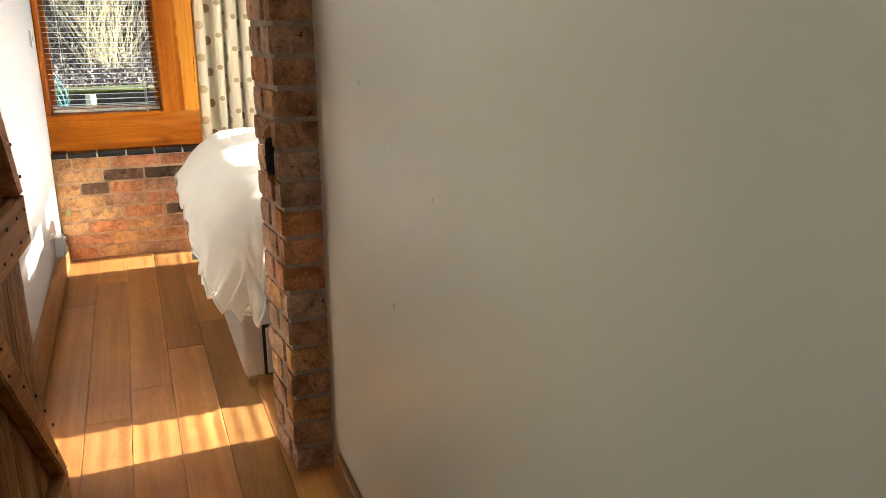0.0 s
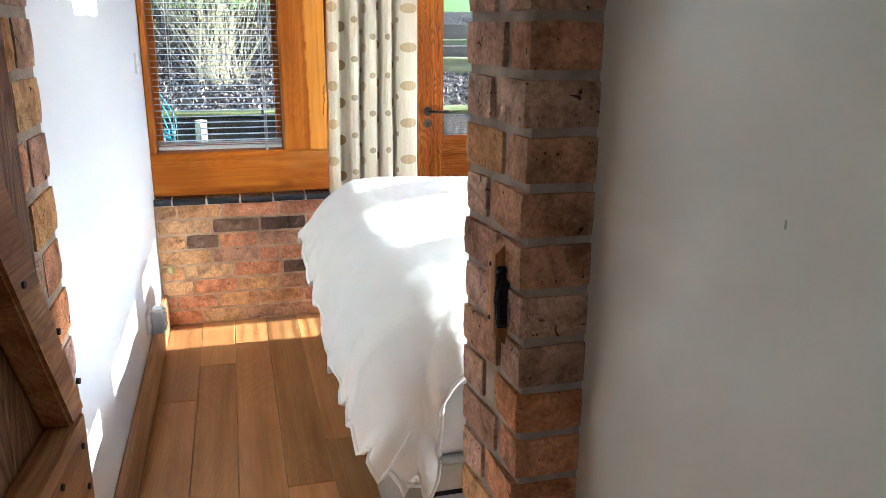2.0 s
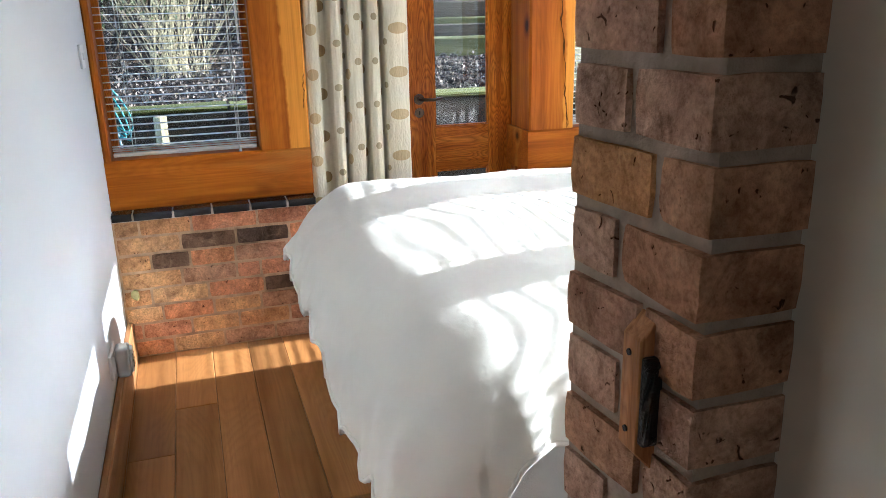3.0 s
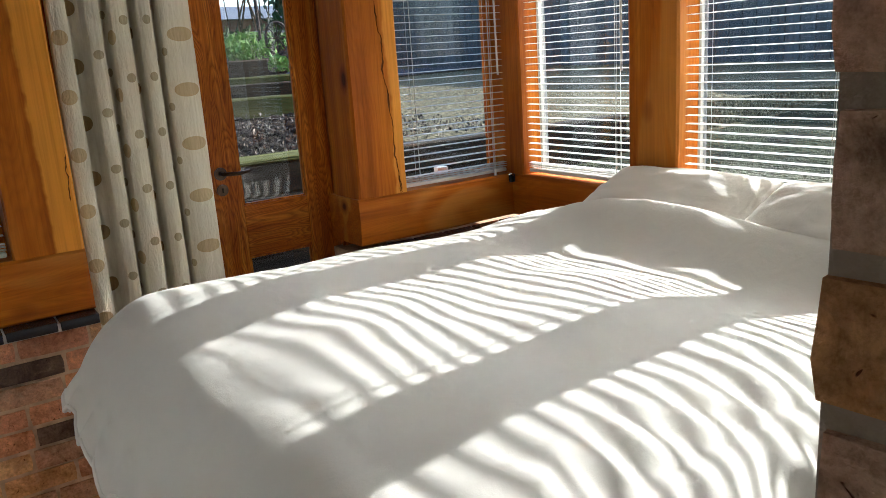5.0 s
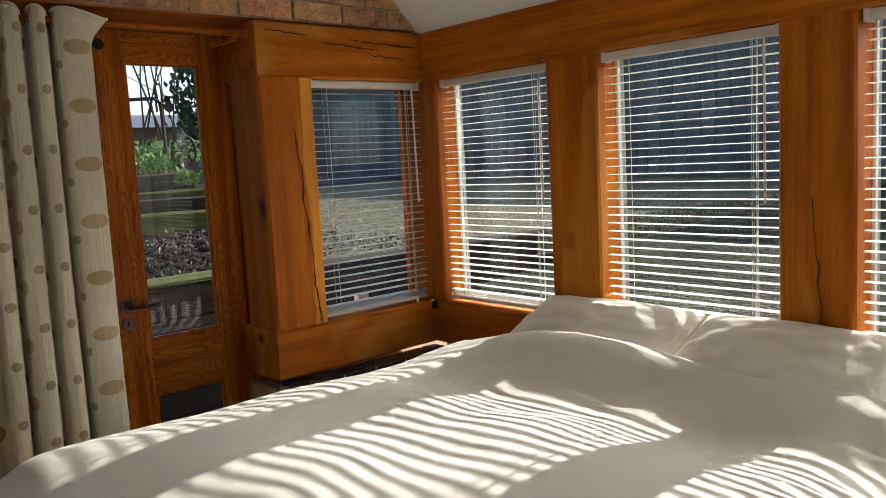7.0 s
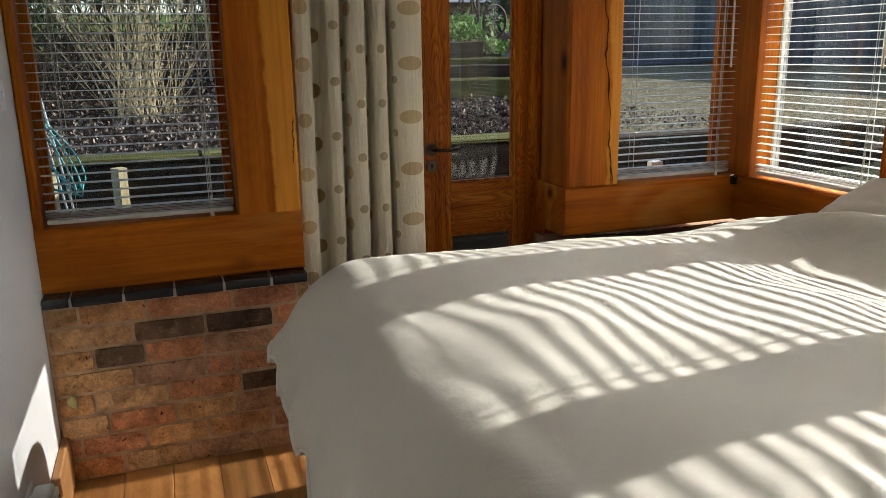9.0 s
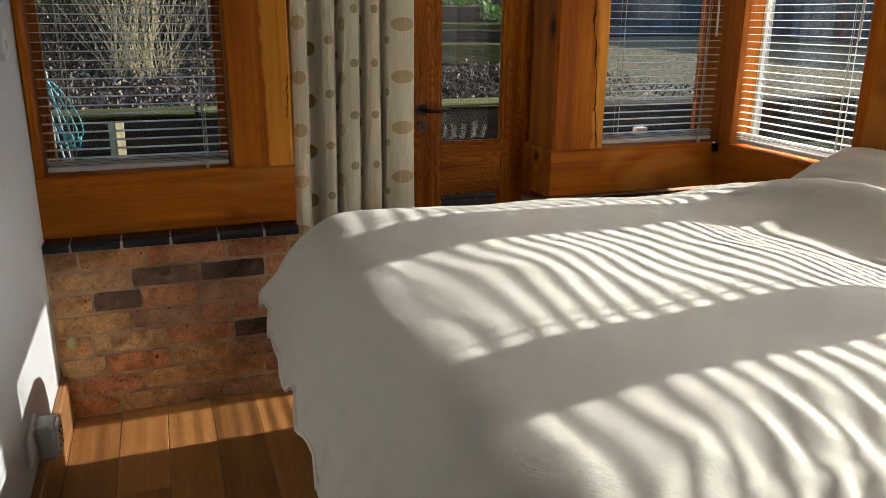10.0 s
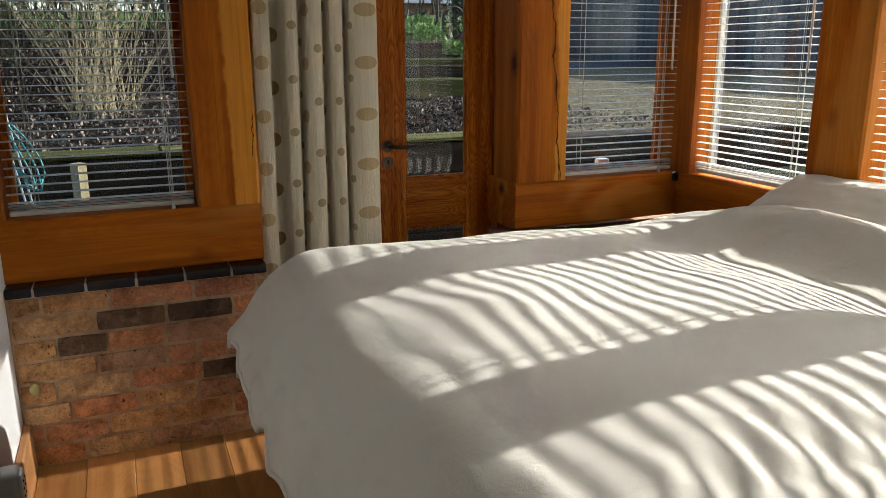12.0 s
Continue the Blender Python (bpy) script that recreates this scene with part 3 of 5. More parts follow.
# ---- windows ----
def window(name, x0, x1, z0, z1, y, place=None, label="clear window glazed in a slim frame", frame_mat=None):
    """A fixed light: white frame round one pane, in the wall plane y; place turns it for the other wall."""
    w = tagged(new(name), label, "window", kind="structure")
    f = 0.028 if place is None else 0.011
    frame_bm = bmesh.new()
    for a in ((x0, x0 + f, z0, z1), (x1 - f, x1, z0, z1), (x0 + f, x1 - f, z0, z0 + f), (x0 + f, x1 - f, z1 - f, z1)):
        box(a[0], a[1], y - 0.02, y + 0.02, a[2], a[3], 0.003, frame_bm)
    part("window_frame", frame_bm, frame_mat or M_WHITEPLASTIC, w)
    pane = part("pane", box(x0 + f, x1 - f, y - 0.003, y + 0.003, z0 + f, z1 - f), M_GLASS, w)
    pane.visible_shadow = False
    if place is not None:
        w.matrix_world = place
    return w


RIGHT = pose(X_RIGHT, 0, 0, 0, 0, -90)      # local x runs towards the hall, local y out of the room
window("window_1", X_LEFT + 0.028, -0.54, Z_SILL, Z_HEAD, 5.95, frame_mat=M_DOOR)
window("window_2", 0.935, X_RIGHT, Z_SILL, Z_HEAD, 5.95, frame_mat=M_DOOR)
SPANS_R = ((5.74, 5.12), (4.89, 4.25), (4.035, Y_DIV1 + 0.02))
for k, (ya, yb) in enumerate(SPANS_R):
    window(f"window_{3 + k}", -ya, -yb, Z_SILL, Z_HEAD, 0.13, RIGHT, frame_mat=M_GREYFRAME)


# ---- venetian blinds ----
def blind(x0, x1, y, seed, place=None, wand_right=True, label="cream venetian blind lowered with its slats open"):
    rnd = random.Random(seed)
    b = thing("venetian_blind", label, "blind", "venetian blinds")
    L, xc, pitch, width = x1 - x0, (x0 + x1) / 2, 0.0285, 0.034
    part("headrail", box(x0, x1, y - 0.017, y + 0.017, Z_HEAD - 0.032, Z_HEAD - 0.003, 0.003), M_BLIND, b)
    part("bottom_rail", box(x0 + 0.004, x1 - 0.004, y - 0.016, y + 0.016, Z_SILL + 0.010, Z_SILL + 0.026, 0.004), M_BLIND, b)
    strip = bmesh.new()
    n = 4
    top = []
    for i in range(n + 1):
        t = i / n - 0.5
        top.append((t * width, 0.0022 * (1 - 4 * t * t)))
    prof = [(p, q) for p, q in top] + [(p, q - 0.0007) for p, q in reversed(top)]
    ends = []
    for x in (-L / 2 + 0.003, L / 2 - 0.003):
        ends.append([strip.verts.new((x, p, q)) for p, q in prof])
    m = len(prof)
    for k in range(m):
        strip.faces.new((ends[0][k], ends[0][(k + 1) % m], ends[1][(k + 1) % m], ends[1][k]))
    strip.faces.new(ends[0][::-1])
    strip.faces.new(ends[1])
    bmesh.ops.recalc_face_normals(strip, faces=strip.faces[:])
    first = part("slat", strip, M_BLIND, b)
    z, k = Z_SILL + 0.034, 0
    heights = []
    while z < Z_HEAD - 0.045:
        heights.append(z)
        z += 0.009 if k < 2 else pitch
        k += 1
    for k, z in enumerate(heights):
        s = first
        if k:
            s = new("slat", first.data)
            s.parent = b
        s.location = (xc, y, z)
        s.rotation_euler = (radians(0.6 + rnd.uniform(-1.2, 1.2)), radians(rnd.uniform(-0.12, 0.12)), 0)
    for f in (0.14, 0.86):
        for dy in (-0.016, 0.016):
            part("ladder_cord", tube([(x0 + L * f, y + dy, Z_SILL + 0.02), (x0 + L * f, y + dy, Z_HEAD - 0.02)], 0.0009, 5), M_CORD, b)
    xw = x1 - 0.045 if wand_right else x0 + 0.045
    for f in (0.14, 0.86):
        part("lift_cord", tube([(x0 + L * f + 0.012, y, Z_SILL + 0.02), (x0 + L * f + 0.012, y, Z_HEAD - 0.02)], 0.0010, 5), M_CORD, b)
    part("tilt_wand", tube([(xw, y - 0.024, Z_HEAD - 0.03), (xw + 0.004, y - 0.028, Z_HEAD - 0.52)], 0.0042, 8), M_BLIND, b)
    cord = bmesh.new()
    for dx in (-0.006, 0.006):
        tube([(xw - 0.03 + dx, y - 0.022, Z_HEAD - 0.03), (xw - 0.03 + dx * 0.3, y - 0.022, Z_SILL + 0.03)], 0.0009, 5, cord)
    part("pull_cord", cord, M_CORD, b)
    tassel = bmesh.new()
    bmesh.ops.create_cone(tassel, cap_ends=True, segments=10, radius1=0.008, radius2=0.004, depth=0.03, matrix=Matrix.Translation((xw - 0.03, y - 0.022, Z_SILL + 0.012)))
    part("tassel", tassel, M_BLIND, b)
    for xe in (x0 + 0.006, x1 - 0.006):
        part("bracket", box(xe - 0.008, xe + 0.008, y - 0.021, y + 0.02, Z_HEAD - 0.036, Z_HEAD - 0.001, 0.002), M_BLIND, b)
    if place is not None:
        b.matrix_world = place
    return b


blind(X_LEFT + 0.034, -0.546, 5.86, 1)
blind(0.940, X_RIGHT - 0.006, 5.86, 2)
for k, (ya, yb) in enumerate(SPANS_R):
    blind(-ya + 0.006, -yb - 0.006, 0.045, 3 + k, RIGHT)

# ---- garden door in its bay ----
bay = bmesh.new()
box(BAY0 + 0.002, 0.17, 6.10, 6.19, -0.02, 2.0, 0.004, bay)
structure("door_bay_panel", bay, M_DOOR, "oak boarding beside the garden door, behind the curtain", "door frame")
frame_bm = bmesh.new()
box(0.172, 0.196, 6.085, 6.20, 0, 2.0, 0.003, frame_bm)
box(0.752, 0.86, 6.085, 6.20, 0, 2.0, 0.004, frame_bm)
box(0.742, 0.79, 6.07, 6.085, 0, 2.0, 0.004, frame_bm)
structure("door_frame", frame_bm, M_DOOR, "oak frame of the garden door", "door frame")
structure("door_head", box(BAY0 + 0.002, 0.90, 6.075, 6.21, 1.996, 2.06, 0.004), M_DOOR_X, "oak head of the garden door frame", "door frame")
structure("bay_return", box(0.88, 0.96, 6.045, 6.25, -0.1, 2.03), M_PLASTER, "plain return beside the garden door")
structure("bay_soffit", box(BAY0 - 0.01, 0.96, Y_OAK + 0.03, 6.06, Z_PLATE + 0.004, Z_PLATE + 0.05), M_BEAM_X, "oak soffit over the door bay", "oak beam")

DX0, DX1, GX0, GX1, GZ0, GZ1 = 0.199, 0.745, 0.339, 0.621, 0.836, 1.875
gd = tagged(new("door_garden"), "closed oak garden door with a tall clear pane", "door", kind="structure")
y0, y1 = Y_DOOR - 0.028, Y_DOOR + 0.018
part("stile", box(DX0, GX0, y0, y1, 0.02, 1.992, 0.004), M_DOOR, gd)
part("stile", box(GX1, DX1, y0, y1, 0.02, 1.992, 0.004), M_DOOR, gd)
for z0, z1 in ((GZ1, 1.992), (0.618, GZ0), (0.02, 0.22)):
    part("rail", box(GX0, GX1, y0 + 0.002, y1 - 0.002, z0, z1, 0.003), M_DOOR_X, gd)
for z0, z1 in ((GZ0, GZ1), (0.22, 0.618)):
    p = part("pane", box(GX0, GX1, Y_DOOR - 0.004, Y_DOOR + 0.004, z0, z1), M_GLASS_DOOR, gd)
    p.visible_shadow = False
    bead = bmesh.new()
    for a in ((GX0, GX0 + 0.008, z0, z1), (GX1 - 0.008, GX1, z0, z1), (GX0 + 0.008, GX1 - 0.008, z0, z0 + 0.008), (GX0 + 0.008, GX1 - 0.008, z1 - 0.008, z1)):
        box(a[0], a[1], y0 + 0.006, y0 + 0.02, a[2], a[3], 0.002, bead)
    part("glazing_bead", bead, M_DOOR, gd)
HX = 0.258
rose = part("door_handle", disc((HX, y0 - 0.005, 0.978), 1, 0.026, 0.010, 24, 0.003), M_BRONZE, gd, "bronze lever handle")
part("lever", tube([(HX, y0 - 0.008, 0.978), (HX, y0 - 0.045, 0.979), (HX + 0.012, y0 - 0.055, 0.98), (HX + 0.06, y0 - 0.055, 0.977), (HX + 0.105, y0 - 0.052, 0.983)], 0.0085, 10, taper=0.85), M_BRONZE, rose, smooth=True)
part("escutcheon", disc((HX, y0 - 0.004, 0.912), 1, 0.024, 0.008, 24, 0.003), M_BRONZE, gd)
# no real hole: a near-black sliver for the dark inside
part("keyhole", box(HX - 0.003, HX + 0.003, y0 - 0.010, y0 - 0.007, 0.903, 0.921), M_DARK, gd)
part("lock_button", disc((HX - 0.008, y0 - 0.006, 1.935), 1, 0.020, 0.014, 20, 0.004), M_IRON, gd)

# ---- curtain and pole ----
pole = thing("curtain_pole", "dark bronze curtain pole across the door bay", "curtain pole")
part("rod", tube([(BAY0 + 0.01, 5.875, 1.962), (0.700, 5.875, 1.962)], 0.0125, 12), M_DOOR_X, pole, smooth=True)
part("finial", tube([(0.685, 5.875, 1.962), (0.697, 5.875, 1.962), (0.712, 5.875, 1.962), (0.722, 5.875, 1.962)], 0.019, 12, taper=0.7), M_DOOR_X, pole, smooth=True)
for x in (BAY0 + 0.03, 0.66):
    part("bracket", box(x - 0.008, x + 0.008, 5.875, 6.08, 1.935, 1.952, 0.003), M_DOOR, pole)


# each fold: its middle and half width at the pole, and the same low down
FOLDS = ((-0.275, 0.027, -0.303, 0.036), (-0.171, 0.026, -0.198, 0.022), (-0.088, 0.025, -0.122, 0.042), (-0.013, 0.024, -0.028, 0.027), (0.086, 0.054, 0.076, 0.056))


def curtain_line(low):
    """The cloth's line in plan; low: 0 at the pole, 1 at the hem. Points (u, x, y), u counted in folds."""
    front, back = 5.838 - 0.010 * low, 5.918 - 0.012 * low
    knots = []
    for k, (c0, w0, c1, w1) in enumerate(FOLDS):
        c, w = c0 + (c1 - c0) * low, w0 + (w1 - w0) * low
        knots += [(k, c - w, front + 0.034), (k + 0.10, c - w * 0.86, front + 0.010), (k + 0.33, c - 0.05 * w, front), (k + 0.56, c + w * 0.86, front + 0.010), (k + 0.66, c + w, front + 0.034)]
        if k + 1 < len(FOLDS):
            n = FOLDS[k + 1]
            cn, wn = n[0] + (n[2] - n[0]) * low, n[1] + (n[3] - n[1]) * low
            mid, gap = (c + w + cn - wn) / 2, max(0.004, (cn - wn - c - w) / 2)
            knots += [(k + 0.74, mid - gap * 0.7, back), (k + 0.88, mid + gap * 0.7, back)]
    pts = []
    for i in range(len(knots) - 1):
        p0, p1, p2, p3 = (knots[min(max(i + d, 0), len(knots) - 1)] for d in (-1, 0, 1, 2))
        for q in range(5):
            t = q / 5
            pts.append(tuple(0.5 * (2 * b + (c - a) * t + (2 * a - 5 * b + 4 * c - d) * t * t + (3 * b - a - 3 * c + d) * t ** 3) if n else b + (c - b) * t for n, (a, b, c, d) in enumerate(zip(p0, p1, p2, p3))))
    return pts + [knots[-1]]


def curtain():
    c = thing("curtain", "cream crinkled curtain with gold and brown woven ovals, drawn open", "curtain")
    bm = bmesh.new()
    uv = bm.loops.layers.uv.new("UVMap")
    nv = 60
    rows_c, place = [], {}
    for j in range(nv + 1):
        v = j / nv
        low = 1 - v
        row = []
        line = curtain_line(low ** 0.8)
        for i, (u, x, y) in enumerate(line):
            top = max(0.0, (v - 0.955) / 0.045)
            z = 0.05 + v * 1.935 + top * 0.012 * math.sin(u * math.tau + 0.6)
            y2 = y + (5.875 - y) * 0.35 * top - 0.030 * top * max(0.0, math.cos((u - 0.33) * math.tau))
            sway = 0.007 * noise.noise(Vector((u * 1.3, v * 3.2, 3))) * (1.15 - v)
            crinkle = 0.0022 * noise.noise(Vector((i * 0.55, v * 7, 1))) + 0.0016 * noise.noise(Vector((i * 1.1, v * 26, 5)))
            flare = 0.055 * top * max(0.0, u - 4.2) ** 2 / 0.2
            vert = bm.verts.new((x + sway + crinkle + flare, y2 + sway + crinkle - flare * 0.2, z))
            place[vert] = (u, v)
            row.append(vert)
        rows_c.append(row)
    for r0, r1 in zip(rows_c, rows_c[1:]):
        for i in range(len(r0) - 1):
            f = bm.faces.new((r0[i], r0[i + 1], r1[i + 1], r1[i]))
            for loop in f.loops:
                loop[uv].uv = place[loop.vert]
    edge = [v.co.copy() for v in rows_c[-1][::2]]
    ob = part("cloth", bm, M_CURTAIN, c, smooth=True)
    mod = ob.modifiers.new("thickness", "SOLIDIFY")
    mod.thickness = 0.0025
    part("heading", tube(edge, 0.0045, 6), M_PILLOW, c, "pale stitched heading", smooth=True)
    for k in range(4):
        x = (FOLDS[k][0] + FOLDS[k][1] + FOLDS[k + 1][0] - FOLDS[k + 1][1]) / 2
        part("ring", tube([(x, 5.875 + 0.021 * math.cos(a), 1.962 + 0.021 * math.sin(a)) for a in [q * math.tau / 12 for q in range(13)]], 0.0025, 6), M_BRONZE, c)
    return c


curtain()


# ---- bed ----
BX0, BX1, BY0, BY1 = -0.42, 1.47, 3.67, 5.31
bed = thing("divan_bed", "grey-beige fabric divan bed base on castors with a drawer", "bed", at=(0.5, 4.4, 0))


def at_bed(bm):
    bmesh.ops.translate(bm, vec=(-0.5, -4.4, 0), verts=bm.verts[:])
    return bm


part("base", at_bed(box(BX0, BX1, BY0, BY1, 0.055, 0.343, 0.022, segs=3)), M_DIVAN, bed)
part("piping", at_bed(tube([(BX0 + 0.005, BY0 + 0.02, 0.34), (BX0 + 0.02, BY0 + 0.002, 0.34), (BX1, BY0 + 0.002, 0.34)], 0.006, 8)), M_DIVAN, bed)
drawer = part("drawer", at_bed(box(-0.335, 0.42, BY0 - 0.010, BY0 + 0.01, 0.065, 0.25, 0.006)), M_DIVAN, bed)
# near-black slab behind the drawer front; its rim paints the shaded slit
part("drawer_gap", at_bed(box(-0.347, 0.432, BY0 - 0.003, BY0 + 0.005, 0.058, 0.262)), M_DARK, bed)
for x, y in ((BX0 + 0.03, BY0 + 0.035), (BX0 + 0.03, BY1 - 0.05), (BX1 - 0.05, BY0 + 0.035), (BX1 - 0.05, BY1 - 0.05)):
    c = part("castor", at_bed(disc((x, y, 0.0225), 1, 0.0225, 0.022, 18, 0.004)), M_CHROME, bed, "chrome castor")
    part("stem", at_bed(box(x - 0.010, x + 0.010, y - 0.008, y + 0.008, 0.036, 0.06, 0.003)), M_CHROME, c)
mat_bm = box(BX0 + 0.01, BX1, BY0 + 0.01, BY1 - 0.01, 0.345, 0.665, 0.05, segs=4)
mt = mesh_object("mattress", mat_bm, M_MATTRESS, None, True)
tagged(mt, "deep white mattress in a cotton sheet on the divan", "mattress")


def fbm(p, octaves=3):
    return sum(noise.noise(p * (2 ** k)) / 2 ** k for k in range(octaves))


def duvet():
    """A plump cover laid over the mattress: flat top, rolled edges, hanging folds at the foot and the sides."""
    bm = bmesh.new()
    nx, ny = 190, 170
    ex, ey0, ey1, r_foot, r_side = -0.240, 3.74, 5.31, 0.27, 0.15
    L0, L1 = ex - 0.505, 1.30      # cloth along the bed, measured on its top plane
    W0, W1 = ey0 - 0.52, ey1 + 0.42
    grid = []
    for i in range(nx + 1):
        col = []
        for j in range(ny + 1):
            a, b = L0 + (L1 - L0) * i / nx, W0 + (W1 - W0) * j / ny
            p = Vector((a, b, 0))
            top = 0.800
            head = (1.0 - 0.92 * min(1.0, max(0.0, (b - 4.80) / 0.36))) * (0.55 + 0.45 * min(1.0, max(0.0, (b - 3.8) / 0.85)))
            top += 0.076 * head * math.exp(-((a - 1.21) / 0.125) ** 2) * (1.0 + 0.12 * noise.noise(Vector((b * 2.2, 1, 0))))
            top -= 0.058 * math.exp(-((a - 0.92 - 0.10 * (4.4 - b)) / 0.21) ** 2) * (0.35 + 0.65 * head)
            top += 0.020 * fbm(Vector((a * 1.5, b * 1.7, 2.0)), 2) + 0.0050 * fbm(Vector((a * 4.0 + b * 1.5, b * 3.5, 5.0)), 2)
            top -= 0.010 * min(1.0, max(0.0, (-0.12 - a) / 0.3)) ** 1.5
            top -= 0.022 * min(1.0, max(0.0, (0.02 - a) / 0.42)) ** 2 * min(1.0, max(0.0, (b - 4.7) / 0.5))
            top -= 0.07 * max(0.0, (a - 1.24) / 0.06)
            # how far the cloth lies past each edge of the mattress
            dx = max(0.0, ex - a)
            # the cover lies askew: its foot hangs shorter towards the far corner
            dx *= 1.0 - 0.27 * min(1.0, max(0.0, (b - 4.25) / 1.0))
            dy0, dy1 = max(0.0, ey0 - b), max(0.0, b - ey1)
            # the near side is short, but long at the foot corner
            if dy0 > 0:
                near = min(1.0, max(0.0, (-0.24 - a) / 0.36))
                dy0 *= 0.42 + 0.58 * near ** 1.8
            dy = dy0 if dy0 > 0 else dy1
            d = max(dx, dy) + (0.10 if dy0 > 0 else 0.0) * min(dx, dy)
            hyp = math.hypot(dx, dy)
            dirx, diry = ((-dx / hyp) if d else 0.0, ((-1 if dy0 > 0 else 1) * dy / hyp) if d else 0.0)
            if dx and dy1 > 0:
                # a fuller corner at the far side
                m = math.sqrt(hyp * max(dx, dy))
                dirx, diry = -dx / m, dy / m
            ox, oy = min(a, 9) if not dx else ex, (b if not dy else (ey0 if dy0 > 0 else ey1))
            if dx and dy:
                ox, oy = ex, (ey0 if dy0 > 0 else ey1)
            if d > 0:
                r = (r_foot * dx + r_side * dy) / (dx + dy)
                q = min(d, r * math.pi / 2)
                out, down = r * math.sin(q / r), r * (1 - math.cos(q / r))
                if d > r * math.pi / 2:
                    rest = d - r * math.pi / 2
                    along = (b if dx >= dy else a) * 1.0
                    fold = math.sin(along * 17 + 2.2 * noise.noise(Vector((along * 3, 0, 7)))) * 0.5 + 0.5 * noise.noise(Vector((along * 9, rest * 3, 1)))
                    k = 1.0 if dx >= dy else 1.5
                    out += rest * 0.02 - (0.012 if dx >= dy else 0.02) * min(1.0, rest / 0.25) + k * 0.012 * min(1.0, rest / 0.15) * fold
                    out += 0.022 * abs(math.sin(along * 21 + 2.0 * noise.noise(Vector((along * 4, 3, 1))))) * min(1.0, rest / 0.22) ** 2
                    down += rest
                    if dx and dy:
                        ang = math.atan2(dy, dx)
                        out += 0.022 * math.sin(ang * 4.0) * min(1.0, rest / 0.12)
                if dy0 > 0 and dx < dy:
                    out += 0.013 * math.sin(a * 58 + 3.5 * noise.noise(Vector((a * 6, 1, 4)))) * min(1.0, d / 0.10) * min(1.0, max(0.2, (a + 0.35) / 0.3))
                x, y, z = ox + dirx * out, oy + diry * out, top - down
                # scalloped hem, standing a little off the bed at the foot
                fall = (ex - a) / (ex - L0)
                if dx > dy and fall > 0.82:
                    x -= 0.026 * (fall - 0.82) / 0.18 * (0.35 + 0.65 * abs(math.sin(b * 14 + 1.3 * noise.noise(Vector((b * 4, 7, 0))))))
                if d > 0.28:
                    hem = (b if dx >= dy else a)
                    z += (0.055 * abs(math.sin(hem * 19 + 1.5 * noise.noise(Vector((hem * 5, 2, 0))))) - 0.020 + 0.012 * noise.noise(Vector((hem * 11, 5, 0)))) * min(1.0, (d - 0.28) / 0.10)
                z = max(z, 0.05)
            else:
                x, y, z = a, b, top
                soft = min((a - ex) / 0.30, (b - ey0) / 0.2, (ey1 - b) / 0.2, 1.0)
                z -= 0.028 * (1 - max(0.0, soft)) ** 2
            if d > 0:
                z -= 0.028
            if -0.1 < (a - ex) and d == 0:
                # pulled creases near the head and along the near edge
                z += 0.004 * math.sin((a * 58 + b * 14) + 4 * noise.noise(Vector((a * 4, b * 4, 9)))) * max(0.0, 1 - abs(b - 3.79) / 0.17) * max(0.0, min(1.0, (a + 0.25) / 0.3))
                z += 0.002 * math.sin((a * 16 - b * 34) + 2 * noise.noise(Vector((a * 3, b * 3, 2)))) * max(0.0, 1 - abs(b - 5.05) / 0.25) * max(0.0, min(1.0, (a - 0.3) / 0.4))
            col.append(bm.verts.new((x, y, z)))
        grid.append(col)
    for i in range(nx):
        for j in range(ny):
            bm.faces.new((grid[i][j], grid[i + 1][j], grid[i + 1][j + 1], grid[i][j + 1]))
    bmesh.ops.recalc_face_normals(bm, faces=bm.faces[:])
    hems = [[c.co.copy() for c in grid[0][::2]], [grid[i][0].co.copy() for i in range(0, nx + 1, 2)]]
    holder = thing("duvet", "plump white cotton duvet hanging over the foot of the bed", "duvet")
    ob = part("cover", bm, M_DUVET, holder, smooth=True)
    for line in hems:
        part("hem", tube(line, 0.006, 6), M_PILLOW, holder, smooth=True)
    s = ob.modifiers.new("thickness", "SOLIDIFY")
    s.thickness, s.offset = 0.014, -1
    return ob


duvet()


